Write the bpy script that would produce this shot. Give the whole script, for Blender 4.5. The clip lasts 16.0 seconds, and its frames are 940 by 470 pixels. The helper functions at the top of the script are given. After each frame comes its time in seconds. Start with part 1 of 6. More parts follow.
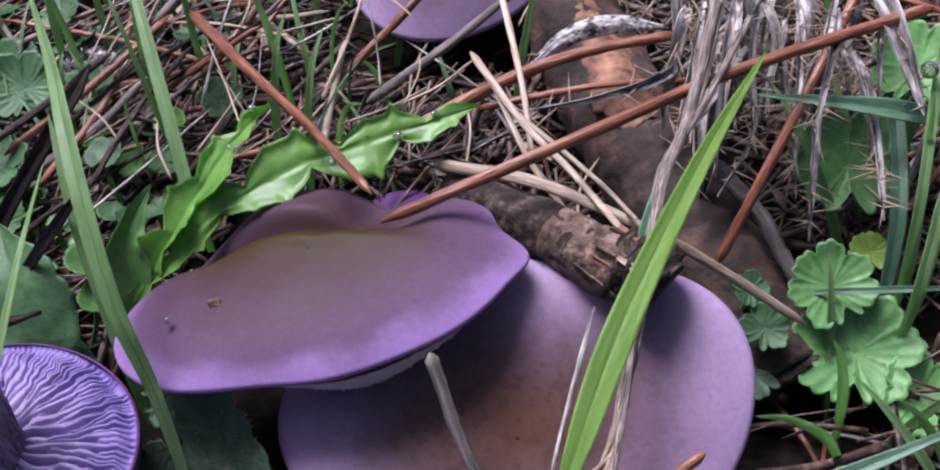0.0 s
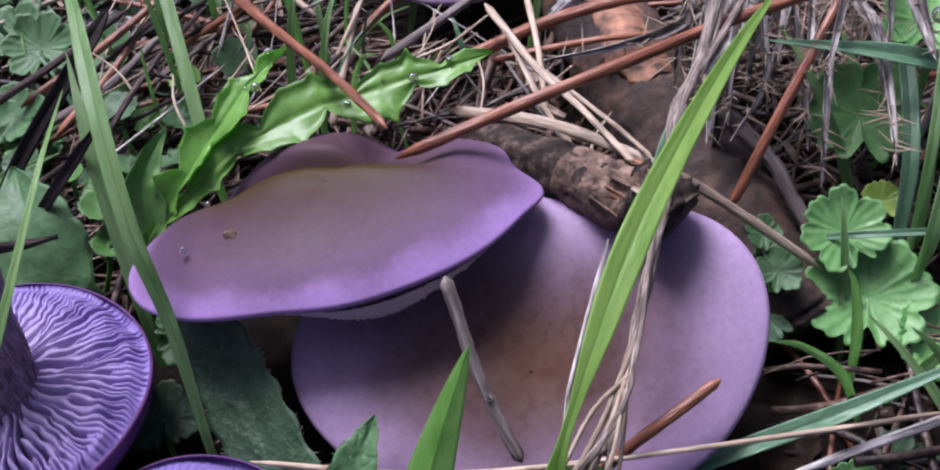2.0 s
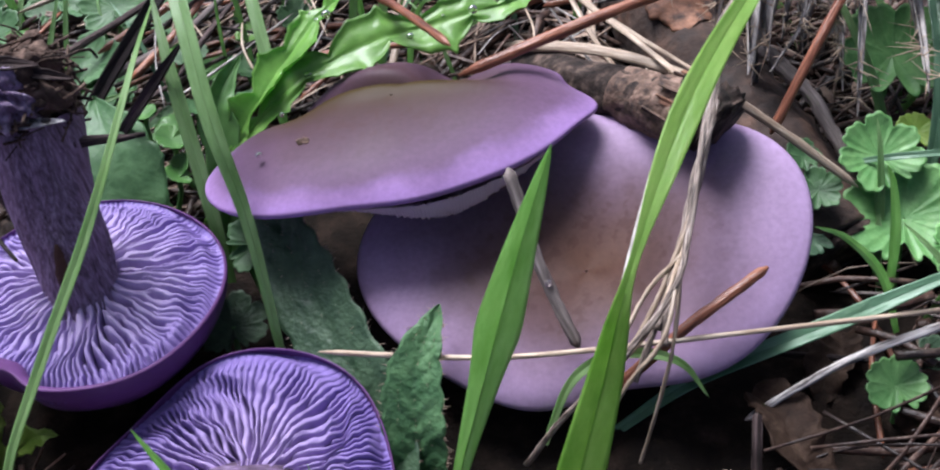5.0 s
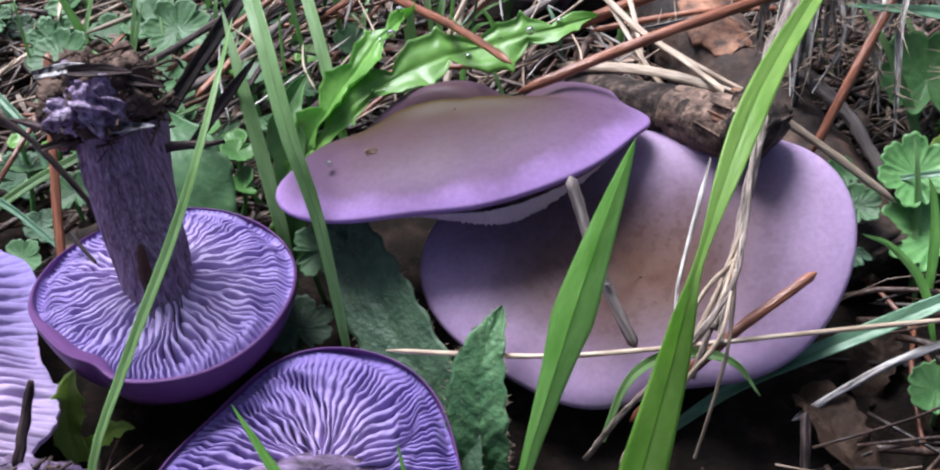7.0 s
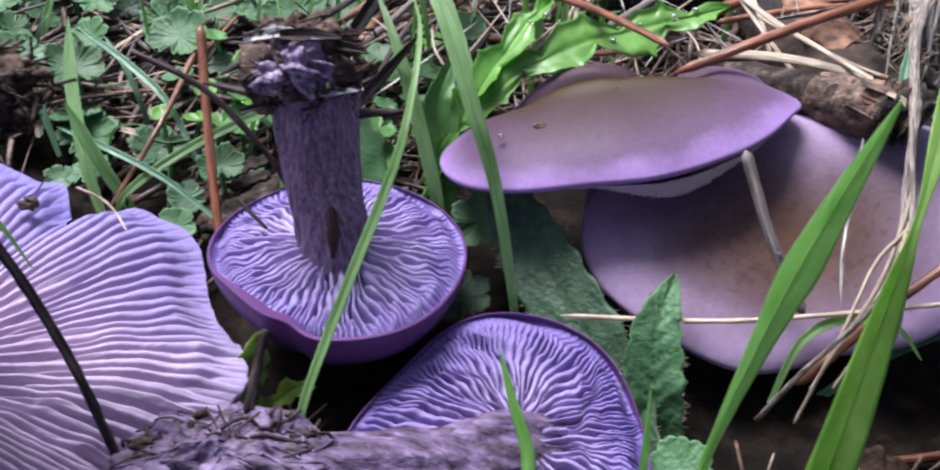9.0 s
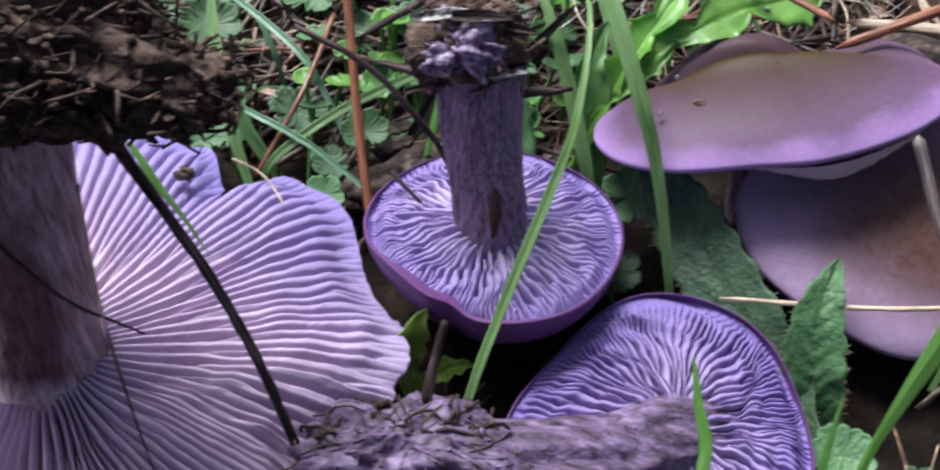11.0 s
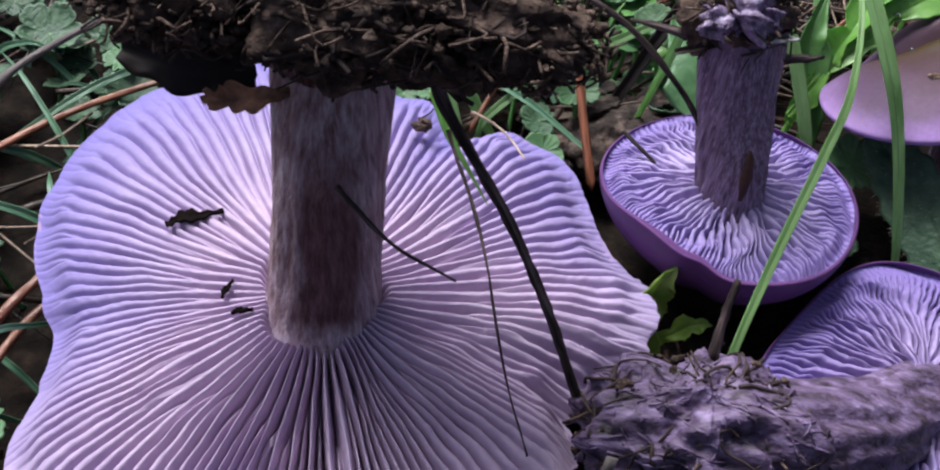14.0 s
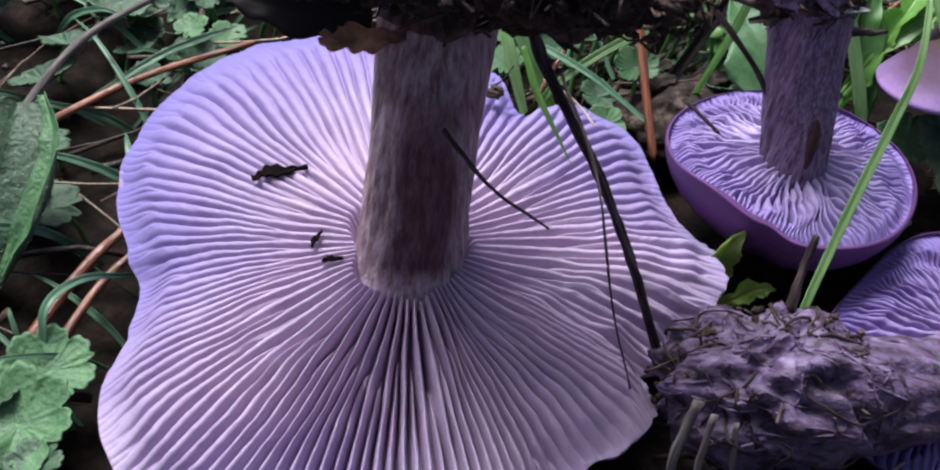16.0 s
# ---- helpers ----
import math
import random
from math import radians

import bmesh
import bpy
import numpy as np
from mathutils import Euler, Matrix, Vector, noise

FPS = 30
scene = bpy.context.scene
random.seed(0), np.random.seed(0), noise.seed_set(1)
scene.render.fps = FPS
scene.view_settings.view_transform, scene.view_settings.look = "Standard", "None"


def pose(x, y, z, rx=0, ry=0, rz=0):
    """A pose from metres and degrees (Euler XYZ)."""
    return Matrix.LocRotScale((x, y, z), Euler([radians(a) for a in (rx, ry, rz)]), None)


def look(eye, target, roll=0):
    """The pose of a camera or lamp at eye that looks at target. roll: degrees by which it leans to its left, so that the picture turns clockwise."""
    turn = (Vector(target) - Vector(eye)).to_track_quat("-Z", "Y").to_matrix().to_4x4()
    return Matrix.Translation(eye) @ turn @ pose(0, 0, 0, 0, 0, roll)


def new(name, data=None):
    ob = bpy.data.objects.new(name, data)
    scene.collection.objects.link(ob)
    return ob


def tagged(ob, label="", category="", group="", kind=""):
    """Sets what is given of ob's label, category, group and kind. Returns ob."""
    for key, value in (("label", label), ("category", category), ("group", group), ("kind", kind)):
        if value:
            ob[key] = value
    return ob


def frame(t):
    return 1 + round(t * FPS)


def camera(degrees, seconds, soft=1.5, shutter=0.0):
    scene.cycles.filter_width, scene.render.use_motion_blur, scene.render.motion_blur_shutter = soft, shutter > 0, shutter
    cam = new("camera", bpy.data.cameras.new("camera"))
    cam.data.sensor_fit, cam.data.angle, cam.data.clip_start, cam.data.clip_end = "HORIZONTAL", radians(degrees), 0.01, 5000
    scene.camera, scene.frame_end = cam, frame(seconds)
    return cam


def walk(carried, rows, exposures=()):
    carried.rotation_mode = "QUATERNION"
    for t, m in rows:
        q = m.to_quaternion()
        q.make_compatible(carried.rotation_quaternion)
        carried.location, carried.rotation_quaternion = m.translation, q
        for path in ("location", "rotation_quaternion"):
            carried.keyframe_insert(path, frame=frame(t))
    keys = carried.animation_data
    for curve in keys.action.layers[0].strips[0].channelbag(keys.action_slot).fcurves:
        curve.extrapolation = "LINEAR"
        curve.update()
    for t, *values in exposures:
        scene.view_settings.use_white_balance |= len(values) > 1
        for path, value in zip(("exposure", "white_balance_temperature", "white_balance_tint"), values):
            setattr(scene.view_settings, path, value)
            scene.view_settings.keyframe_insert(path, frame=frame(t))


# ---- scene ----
cam = camera(42.19, 16.0, soft=2.1, shutter=0.5)
PATH = [
    (0, (0.02109, -0.00032, 0.21531), (-0.05001, 0.61449, -0.57016), -4.94),
    (0.5, (0.02108, -0.00560, 0.21172), (-0.04955, 0.62161, -0.56392), -4.84),
    (1, (0.02017, -0.01028, 0.20842), (-0.05174, 0.62511, -0.56041), -4.73),
    (1.5, (0.02167, -0.01405, 0.20504), (-0.05574, 0.62836, -0.55740), -4.95),
    (2, (0.01903, -0.01723, 0.20282), (-0.05428, 0.62797, -0.55767), -4.45),
    (2.5, (0.01891, -0.01802, 0.20365), (-0.06032, 0.62707, -0.55634), -4.86),
    (3, (0.01997, -0.02396, 0.20017), (-0.06562, 0.63368, -0.54828), -5.19),
    (3.5, (0.02244, -0.02985, 0.19684), (-0.07180, 0.63610, -0.54318), -5.77),
    (4, (0.02432, -0.03856, 0.19132), (-0.07685, 0.63979, -0.53642), -6.16),
    (4.2, (0.02206, -0.04152, 0.18966), (-0.07345, 0.64093, -0.53501), -5.79),
    (6.3, (0.00469, -0.06244, 0.19143), (-0.08296, 0.65412, -0.50056), -3.50),
    (6.5, (0.00402, -0.06281, 0.19211), (-0.08556, 0.65494, -0.49840), -3.84),
    (7, (0.00086, -0.06745, 0.19300), (-0.08512, 0.65786, -0.49003), -3.57),
    (7.5, (-0.00110, -0.07215, 0.19282), (-0.08486, 0.65893, -0.48432), -3.23),
    (8, (-0.01322, -0.08004, 0.19041), (-0.07433, 0.66351, -0.47548), -1.88),
    (8.5, (-0.03150, -0.08510, 0.18866), (-0.06948, 0.66274, -0.47413), -0.29),
    (9, (-0.05092, -0.08491, 0.19224), (-0.06800, 0.65719, -0.47783), 1.14),
    (9.2, (-0.05568, -0.08389, 0.19367), (-0.06977, 0.65465, -0.48040), 1.29),
    (11.3, (-0.08426, -0.07442, 0.20163), (-0.14244, 0.60676, -0.52817), 0.18),
    (11.5, (-0.09351, -0.07670, 0.20118), (-0.14205, 0.60345, -0.53028), 1.33),
    (12, (-0.10562, -0.08060, 0.19759), (-0.14188, 0.60206, -0.53224), 2.36),
    (12.5, (-0.11770, -0.08198, 0.19829), (-0.14642, 0.59568, -0.53653), 3.07),
    (13, (-0.12755, -0.07987, 0.20188), (-0.14142, 0.58849, -0.54183), 4.35),
    (13.5, (-0.13154, -0.08172, 0.20145), (-0.14884, 0.58856, -0.54045), 4.22),
    (14, (-0.13248, -0.08264, 0.20083), (-0.14909, 0.58635, -0.54225), 4.46),
    (14.5, (-0.13217, -0.08560, 0.19868), (-0.15115, 0.58695, -0.54113), 4.53),
    (15, (-0.13849, -0.08892, 0.19667), (-0.14392, 0.58586, -0.54133), 5.47),
    (15.5, (-0.14747, -0.09260, 0.19797), (-0.14312, 0.58180, -0.54039), 6.58),
    (16, (-0.15040, -0.09811, 0.19605), (-0.15265, 0.58559, -0.53370), 6.38),
]
walk(cam, [(t, look(eye, target, roll)) for t, eye, target, roll in PATH],
     [(0, -0.07, 5460, 25), (3, 0.06, 5440, 25), (4, 0.12, 5540, 20), (6.5, 0.40, 5450, 13), (9, 0.41, 5470, 13), (11.5, 0.24, 5660, 8), (16, 0.12, 5600, 11)])

# ---- world, sun, exposure ----
world = bpy.data.worlds.new("world")
scene.world = world
world.use_nodes = True
_wn = world.node_tree.nodes
sky = _wn.new("ShaderNodeTexSky")
sky.sky_type = "NISHITA"
sky.sun_disc = False
sky.dust_density = 7.0
sky.air_density = 0.5
sky.ozone_density = 0.3
sky.sun_elevation = radians(61)
sky.sun_rotation = radians(-36)
_wn["Background"].inputs["Strength"].default_value = 0.094
world.node_tree.links.new(sky.outputs["Color"], _wn["Background"].inputs["Color"])
sun = new("sun", bpy.data.lights.new("sun", "SUN"))
sun.data.energy = 4.8
sun.data.angle = radians(28)
sun.data.color = (1.0, 0.94, 0.84)
sun.matrix_world = look((-0.33, 0.45, 1.0), (0, 0, 0))
scene.view_settings.exposure = 0.0


# ---- materials ----
def mat(name, stops, scale=120.0, rough=0.6, bump=0.25, bump_scale=400.0, stretch=(1, 1, 1), vary=0.0, translucent=0.0,
        rough_var=0.12, detail=5.0, spec=0.5, fine=0.0, islands=False, coat=0.0, margin=None, fibre=False, worn=None):
    """Mottled procedural surface: a colour ramp over noise at two scales, noise bump, a shade that varies from piece to piece."""
    m = bpy.data.materials.new(name)
    m.use_nodes = True
    nt, nd = m.node_tree, m.node_tree.nodes
    lk = nt.links.new
    bsdf = nd["Principled BSDF"]
    out = nd["Material Output"]
    co = nd.new("ShaderNodeTexCoord")
    mp = nd.new("ShaderNodeMapping")
    mp.inputs["Scale"].default_value = stretch
    if fibre:
        fb = nd.new("ShaderNodeAttribute")
        fb.attribute_name = "fibre"
        lk(fb.outputs["Vector"], mp.inputs["Vector"])
    else:
        lk(co.outputs["Object"], mp.inputs["Vector"])
    big = nd.new("ShaderNodeTexNoise")
    big.inputs["Scale"].default_value = scale
    big.inputs["Detail"].default_value = detail
    big.inputs["Roughness"].default_value = 0.62
    lk(mp.outputs["Vector"], big.inputs["Vector"])
    ramp = nd.new("ShaderNodeValToRGB")
    els = ramp.color_ramp.elements
    while len(els) < len(stops):
        els.new(0.5)
    for e, (p, c) in zip(els, stops):
        e.position, e.color = p, (*c, 1)
    lk(big.outputs["Fac"], ramp.inputs["Fac"])
    colour = ramp.outputs["Color"]
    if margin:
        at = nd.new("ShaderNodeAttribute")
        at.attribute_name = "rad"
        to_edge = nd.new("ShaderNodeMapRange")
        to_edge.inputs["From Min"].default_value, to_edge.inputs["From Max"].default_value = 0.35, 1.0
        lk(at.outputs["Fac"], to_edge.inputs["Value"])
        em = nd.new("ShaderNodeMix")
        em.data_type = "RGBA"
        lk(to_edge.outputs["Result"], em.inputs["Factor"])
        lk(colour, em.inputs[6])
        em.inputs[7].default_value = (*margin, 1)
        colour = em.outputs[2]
    if worn:
        wa = nd.new("ShaderNodeAttribute")
        wa.attribute_name = "worn"
        wm = nd.new("ShaderNodeMix")
        wm.data_type, wm.blend_type = "RGBA", "MULTIPLY"
        lk(wa.outputs["Fac"], wm.inputs["Factor"])
        lk(colour, wm.inputs[6])
        wm.inputs[7].default_value = (*worn, 1)
        colour = wm.outputs[2]
    if vary:
        if islands:
            info = nd.new("ShaderNodeNewGeometry")
            rnd = info.outputs["Random Per Island"]
        else:
            info = nd.new("ShaderNodeObjectInfo")
            rnd = info.outputs["Random"]
        mr = nd.new("ShaderNodeMapRange")
        mr.inputs["To Min"].default_value, mr.inputs["To Max"].default_value = 1 - vary, 1 + vary
        lk(rnd, mr.inputs["Value"])
        hs = nd.new("ShaderNodeHueSaturation")
        lk(mr.outputs["Result"], hs.inputs["Value"])
        lk(colour, hs.inputs["Color"])
        colour = hs.outputs["Color"]
    sm = nd.new("ShaderNodeTexNoise")
    sm.inputs["Scale"].default_value = bump_scale
    sm.inputs["Detail"].default_value = 4.0
    lk(mp.outputs["Vector"], sm.inputs["Vector"])
    if fine:
        mix = nd.new("ShaderNodeMix")
        mix.data_type, mix.blend_type = "RGBA", "OVERLAY"
        mix.inputs["Factor"].default_value = fine
        lk(colour, mix.inputs[6])
        lk(sm.outputs["Fac"], mix.inputs[7])
        colour = mix.outputs[2]
    lk(colour, bsdf.inputs["Base Color"])
    rr = nd.new("ShaderNodeMapRange")
    rr.inputs["To Min"].default_value, rr.inputs["To Max"].default_value = rough - rough_var, min(1, rough + rough_var)
    lk(sm.outputs["Fac"], rr.inputs["Value"])
    lk(rr.outputs["Result"], bsdf.inputs["Roughness"])
    bsdf.inputs["Specular IOR Level"].default_value = spec
    bsdf.inputs["Coat Weight"].default_value = coat
    bsdf.inputs["Coat Roughness"].default_value = 0.15
    bp = nd.new("ShaderNodeBump")
    bp.inputs["Strength"].default_value = bump
    bp.inputs["Distance"].default_value = 0.0006
    lk(sm.outputs["Fac"], bp.inputs["Height"])
    lk(bp.outputs["Normal"], bsdf.inputs["Normal"])
    if translucent:
        tr = nd.new("ShaderNodeBsdfTranslucent")
        lk(colour, tr.inputs["Color"])
        ms = nd.new("ShaderNodeMixShader")
        ms.inputs["Fac"].default_value = translucent
        lk(bsdf.outputs["BSDF"], ms.inputs[1])
        lk(tr.outputs["BSDF"], ms.inputs[2])
        lk(ms.outputs["Shader"], out.inputs["Surface"])
    return m


def cap_mat(name, middle, between, margin, lo, hi, rough=0.5, scars=0.55, stain=(0.075, 0.048, 0.016), mid=0.5, blotch=0.36):
    """Cap skin: colour runs from the disc to the margin by the attribute 'rad', broken up by blotches and fine radial fibres."""
    m = bpy.data.materials.new(name)
    m.use_nodes = True
    nt, nd = m.node_tree, m.node_tree.nodes
    lk = nt.links.new
    bsdf = nd["Principled BSDF"]
    at = nd.new("ShaderNodeAttribute")
    at.attribute_name = "rad"
    co = nd.new("ShaderNodeTexCoord")
    n1 = nd.new("ShaderNodeTexNoise")
    n1.inputs["Scale"].default_value, n1.inputs["Detail"].default_value = 75.0, 6.0
    lk(co.outputs["Object"], n1.inputs["Vector"])
    ad = nd.new("ShaderNodeMath")
    ad.operation = "MULTIPLY_ADD"
    ad.inputs[1].default_value, ad.inputs[2].default_value = blotch, -blotch / 2
    lk(n1.outputs["Fac"], ad.inputs[0])
    su = nd.new("ShaderNodeMath")
    lk(at.outputs["Fac"], su.inputs[0])
    lk(ad.outputs["Value"], su.inputs[1])
    ramp = nd.new("ShaderNodeValToRGB")
    ramp.color_ramp.interpolation = "B_SPLINE"
    els = ramp.color_ramp.elements
    els.new(0.5)
    for e, (p, c) in zip(els, ((lo, middle), (lo + (hi - lo) * mid, between), (hi, margin))):
        e.position, e.color = p, (*c, 1)
    lk(su.outputs["Value"], ramp.inputs["Fac"])
    n2 = nd.new("ShaderNodeTexNoise")
    n2.inputs["Scale"].default_value, n2.inputs["Detail"].default_value = 900.0, 3.0
    lk(co.outputs["Object"], n2.inputs["Vector"])
    mix = nd.new("ShaderNodeMix")
    mix.data_type, mix.blend_type = "RGBA", "OVERLAY"
    mix.inputs["Factor"].default_value = 0.22
    lk(ramp.outputs["Color"], mix.inputs[6])
    lk(n2.outputs["Fac"], mix.inputs[7])
    # small rusty scars on the disc
    n3 = nd.new("ShaderNodeTexNoise")
    n3.inputs["Scale"].default_value, n3.inputs["Detail"].default_value = 420.0, 7.0
    lk(co.outputs["Object"], n3.inputs["Vector"])
    sr = nd.new("ShaderNodeMapRange")
    sr.inputs["From Min"].default_value, sr.inputs["From Max"].default_value = 0.53, 0.60
    sr.inputs["To Max"].default_value = scars
    lk(n3.outputs["Fac"], sr.inputs["Value"])
    dr = nd.new("ShaderNodeMapRange")
    dr.inputs["From Min"].default_value, dr.inputs["From Max"].default_value = 0.72, 0.28
    lk(su.outputs["Value"], dr.inputs["Value"])
    mu = nd.new("ShaderNodeMath")
    mu.operation = "MULTIPLY"
    lk(sr.outputs["Result"], mu.inputs[0])
    lk(dr.outputs["Result"], mu.inputs[1])
    sc = nd.new("ShaderNodeMix")
    sc.data_type = "RGBA"
    lk(mu.outputs["Value"], sc.inputs["Factor"])
    lk(mix.outputs[2], sc.inputs[6])
    sc.inputs[7].default_value = (0.050, 0.017, 0.011, 1)
    # olive discoloured fold
    sa = nd.new("ShaderNodeAttribute")
    sa.attribute_name = "stain"
    so = nd.new("ShaderNodeMix")
    so.data_type = "RGBA"
    lk(sa.outputs["Fac"], so.inputs["Factor"])
    lk(sc.outputs[2], so.inputs[6])
    so.inputs[7].default_value = (*stain, 1)
    lk(so.outputs[2], bsdf.inputs["Base Color"])
    rr = nd.new("ShaderNodeMapRange")
    rr.inputs["To Min"].default_value, rr.inputs["To Max"].default_value = rough - 0.08, rough + 0.16
    lk(n1.outputs["Fac"], rr.inputs["Value"])
    lk(rr.outputs["Result"], bsdf.inputs["Roughness"])
    bsdf.inputs["Specular IOR Level"].default_value = 0.14
    bp = nd.new("ShaderNodeBump")
    bp.inputs["Strength"].default_value, bp.inputs["Distance"].default_value = 0.05, 0.0003
    lk(n2.outputs["Fac"], bp.inputs["Height"])
    lk(bp.outputs["Normal"], bsdf.inputs["Normal"])
    return m


CAP_BROWN = cap_mat("cap_skin_brown_lilac", (0.059, 0.033, 0.036), (0.079, 0.044, 0.063), (0.40, 0.245, 0.55), 0.10, 1.08, 0.48, 0.25, (0.044, 0.027, 0.004), 0.74, 0.30)
CAP_PALE = cap_mat("cap_skin_pale_lilac", (0.088, 0.041, 0.026), (0.094, 0.058, 0.067), (0.46, 0.325, 0.53), 0.14, 1.05, 0.44, 0.42)
CAP_PURPLE = cap_mat("cap_skin_purple", (0.050, 0.026, 0.060), (0.068, 0.029, 0.088), (0.135, 0.058, 0.180), 0.3, 1.08, 0.36, 0.3)
GILL_PALE = mat("gill_pale_lilac", ((0.3, (0.455, 0.335, 0.505)), (0.7, (0.62, 0.49, 0.64))), 60, 0.55, 0.2, 900, fine=0.1, translucent=0.16, margin=(0.25, 0.205, 0.52), spec=0.2)
GILL_FRESH = mat("gill_whitish_lilac", ((0.3, (0.66, 0.56, 0.67)), (0.7, (0.80, 0.71, 0.79))), 60, 0.6, 0.2, 900, fine=0.1, translucent=0.2, spec=0.2)
GILL_DEEP = mat("gill_violet", ((0.3, (0.265, 0.19, 0.41)), (0.7, (0.45, 0.35, 0.60))), 90, 0.55, 0.2, 900, fine=0.1, translucent=0.14, margin=(0.235, 0.17, 0.47), spec=0.25)
GILL_MID = mat("gill_lilac_violet", ((0.3, (0.40, 0.305, 0.575)), (0.7, (0.60, 0.49, 0.755))), 90, 0.55, 0.2, 900, fine=0.1, translucent=0.14, margin=(0.265, 0.19, 0.50))
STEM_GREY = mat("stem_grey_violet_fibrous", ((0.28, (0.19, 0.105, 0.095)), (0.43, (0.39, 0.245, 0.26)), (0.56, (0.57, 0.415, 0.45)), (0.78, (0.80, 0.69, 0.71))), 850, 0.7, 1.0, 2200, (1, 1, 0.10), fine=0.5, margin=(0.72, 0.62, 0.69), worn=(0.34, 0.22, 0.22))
STEM_PURPLE = mat("stem_violet_fibrous", ((0.30, (0.075, 0.043, 0.066)), (0.43, (0.175, 0.115, 0.178)), (0.57, (0.285, 0.205, 0.31)), (0.76, (0.44, 0.34, 0.48))), 1300, 0.6, 1.0, 2600, (1, 1, 0.03), fine=0.55)
FOOT = mat("soil_stained_violet_foot", ((0.33, (0.020, 0.013, 0.017)), (0.43, (0.082, 0.052, 0.092)), (0.55, (0.150, 0.100, 0.185)), (0.74, (0.30, 0.225, 0.38))), 380, 0.55, 1.0, 1100, (0.45, 1, 0.8), fine=0.6)
SOIL = mat("damp_soil", ((0.3, (0.026, 0.017, 0.013)), (0.5, (0.095, 0.063, 0.049)), (0.75, (0.25, 0.175, 0.135))), 220, 0.85, 1.0, 900, fine=0.5, spec=0.2)
CRUMB = mat("soil_crumb", ((0.3, (0.022, 0.014, 0.011)), (0.55, (0.085, 0.056, 0.043)), (0.75, (0.19, 0.135, 0.10))), 500, 0.8, 0.8, 1500, vary=0.6, islands=True, spec=0.25)
MYCELIUM = mat("lilac_mycelium", ((0.34, (0.060, 0.036, 0.066)), (0.5, (0.22, 0.155, 0.27)), (0.7, (0.55, 0.46, 0.62))), 420, 0.35, 1.0, 1400, fine=0.5, spec=0.6)
NEEDLE = mat("pine_needle_red_brown", ((0.28, (0.05, 0.018, 0.010)), (0.46, (0.15, 0.052, 0.027)), (0.62, (0.27, 0.105, 0.055)), (0.82, (0.42, 0.22, 0.13))), 1000, 0.33, 0.5, 2200, vary=0.4, fine=0.25, fibre=True)
NEEDLE_MIX = mat("pine_needle_litter", ((0.3, (0.014, 0.008, 0.006)), (0.52, (0.062, 0.033, 0.023)), (0.8, (0.26, 0.18, 0.135))), 260, 0.45, 0.5, 1200, vary=0.9, islands=True)
STRAW_MIX = mat("pale_litter", ((0.3, (0.08, 0.05, 0.034)), (0.55, (0.25, 0.18, 0.13)), (0.8, (0.54, 0.44, 0.35))), 260, 0.55, 0.5, 1200, vary=0.85, islands=True)
STRAW = mat("dry_straw", ((0.3, (0.22, 0.145, 0.092)), (0.52, (0.46, 0.355, 0.255)), (0.8, (0.70, 0.60, 0.48))), 1700, 0.5, 0.4, 2200, vary=0.3, fine=0.25, fibre=True)
DRYGREY = mat("dry_grey_leaf", ((0.38, (0.045, 0.038, 0.036)), (0.48, (0.25, 0.222, 0.205)), (0.62, (0.66, 0.62, 0.58))), 1500, 0.5, 0.6, 2200, vary=0.3, fine=0.3, fibre=True)
STALK = mat("dry_brown_stalk", ((0.36, (0.05, 0.036, 0.028)), (0.5, (0.24, 0.185, 0.15)), (0.68, (0.52, 0.44, 0.38))), 2600, 0.55, 0.6, 4200, vary=0.2, fine=0.3, fibre=True)
FLAKED = mat("white_flaked_bark", ((0.42, (0.035, 0.028, 0.026)), (0.49, (0.40, 0.38, 0.37)), (0.7, (0.74, 0.72, 0.71))), 420, 0.6, 0.8, 1500, fine=0.4)
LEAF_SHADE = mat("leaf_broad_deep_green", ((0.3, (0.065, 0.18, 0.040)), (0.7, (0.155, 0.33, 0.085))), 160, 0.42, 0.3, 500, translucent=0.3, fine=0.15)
LEAF_YELLOW = mat("leaf_yellow_green", ((0.3, (0.20, 0.36, 0.045)), (0.7, (0.40, 0.54, 0.12))), 200, 0.4, 0.5, 700, translucent=0.4)
TWIG = mat("weathered_twig", ((0.3, (0.07, 0.055, 0.050)), (0.55, (0.19, 0.158, 0.145)), (0.8, (0.38, 0.33, 0.31))), 1300, 0.7, 0.7, 2000, vary=0.3, fine=0.3, fibre=True)
DARK = mat("blackened_bark_strip", ((0.35, (0.006, 0.005, 0.005)), (0.56, (0.025, 0.018, 0.017)), (0.8, (0.13, 0.095, 0.095))), 700, 0.65, 1.0, 2000, fine=0.4, fibre=True, spec=0.2)
ROOT = mat("dark_brown_root", ((0.34, (0.010, 0.007, 0.007)), (0.5, (0.045, 0.031, 0.029)), (0.66, (0.15, 0.11, 0.105))), 1100, 0.7, 1.0, 2400, fine=0.35, fibre=True, spec=0.2)
WOOD = mat("rotten_wood", ((0.36, (0.016, 0.010, 0.008)), (0.52, (0.060, 0.037, 0.027)), (0.74, (0.19, 0.105, 0.068))), 90, 0.8, 1.0, 500, fine=0.5)
BAREWOOD = mat("bare_orange_wood", ((0.34, (0.045, 0.024, 0.016)), (0.48, (0.22, 0.105, 0.060)), (0.70, (0.46, 0.23, 0.13))), 200, 0.7, 0.8, 600, fine=0.4)
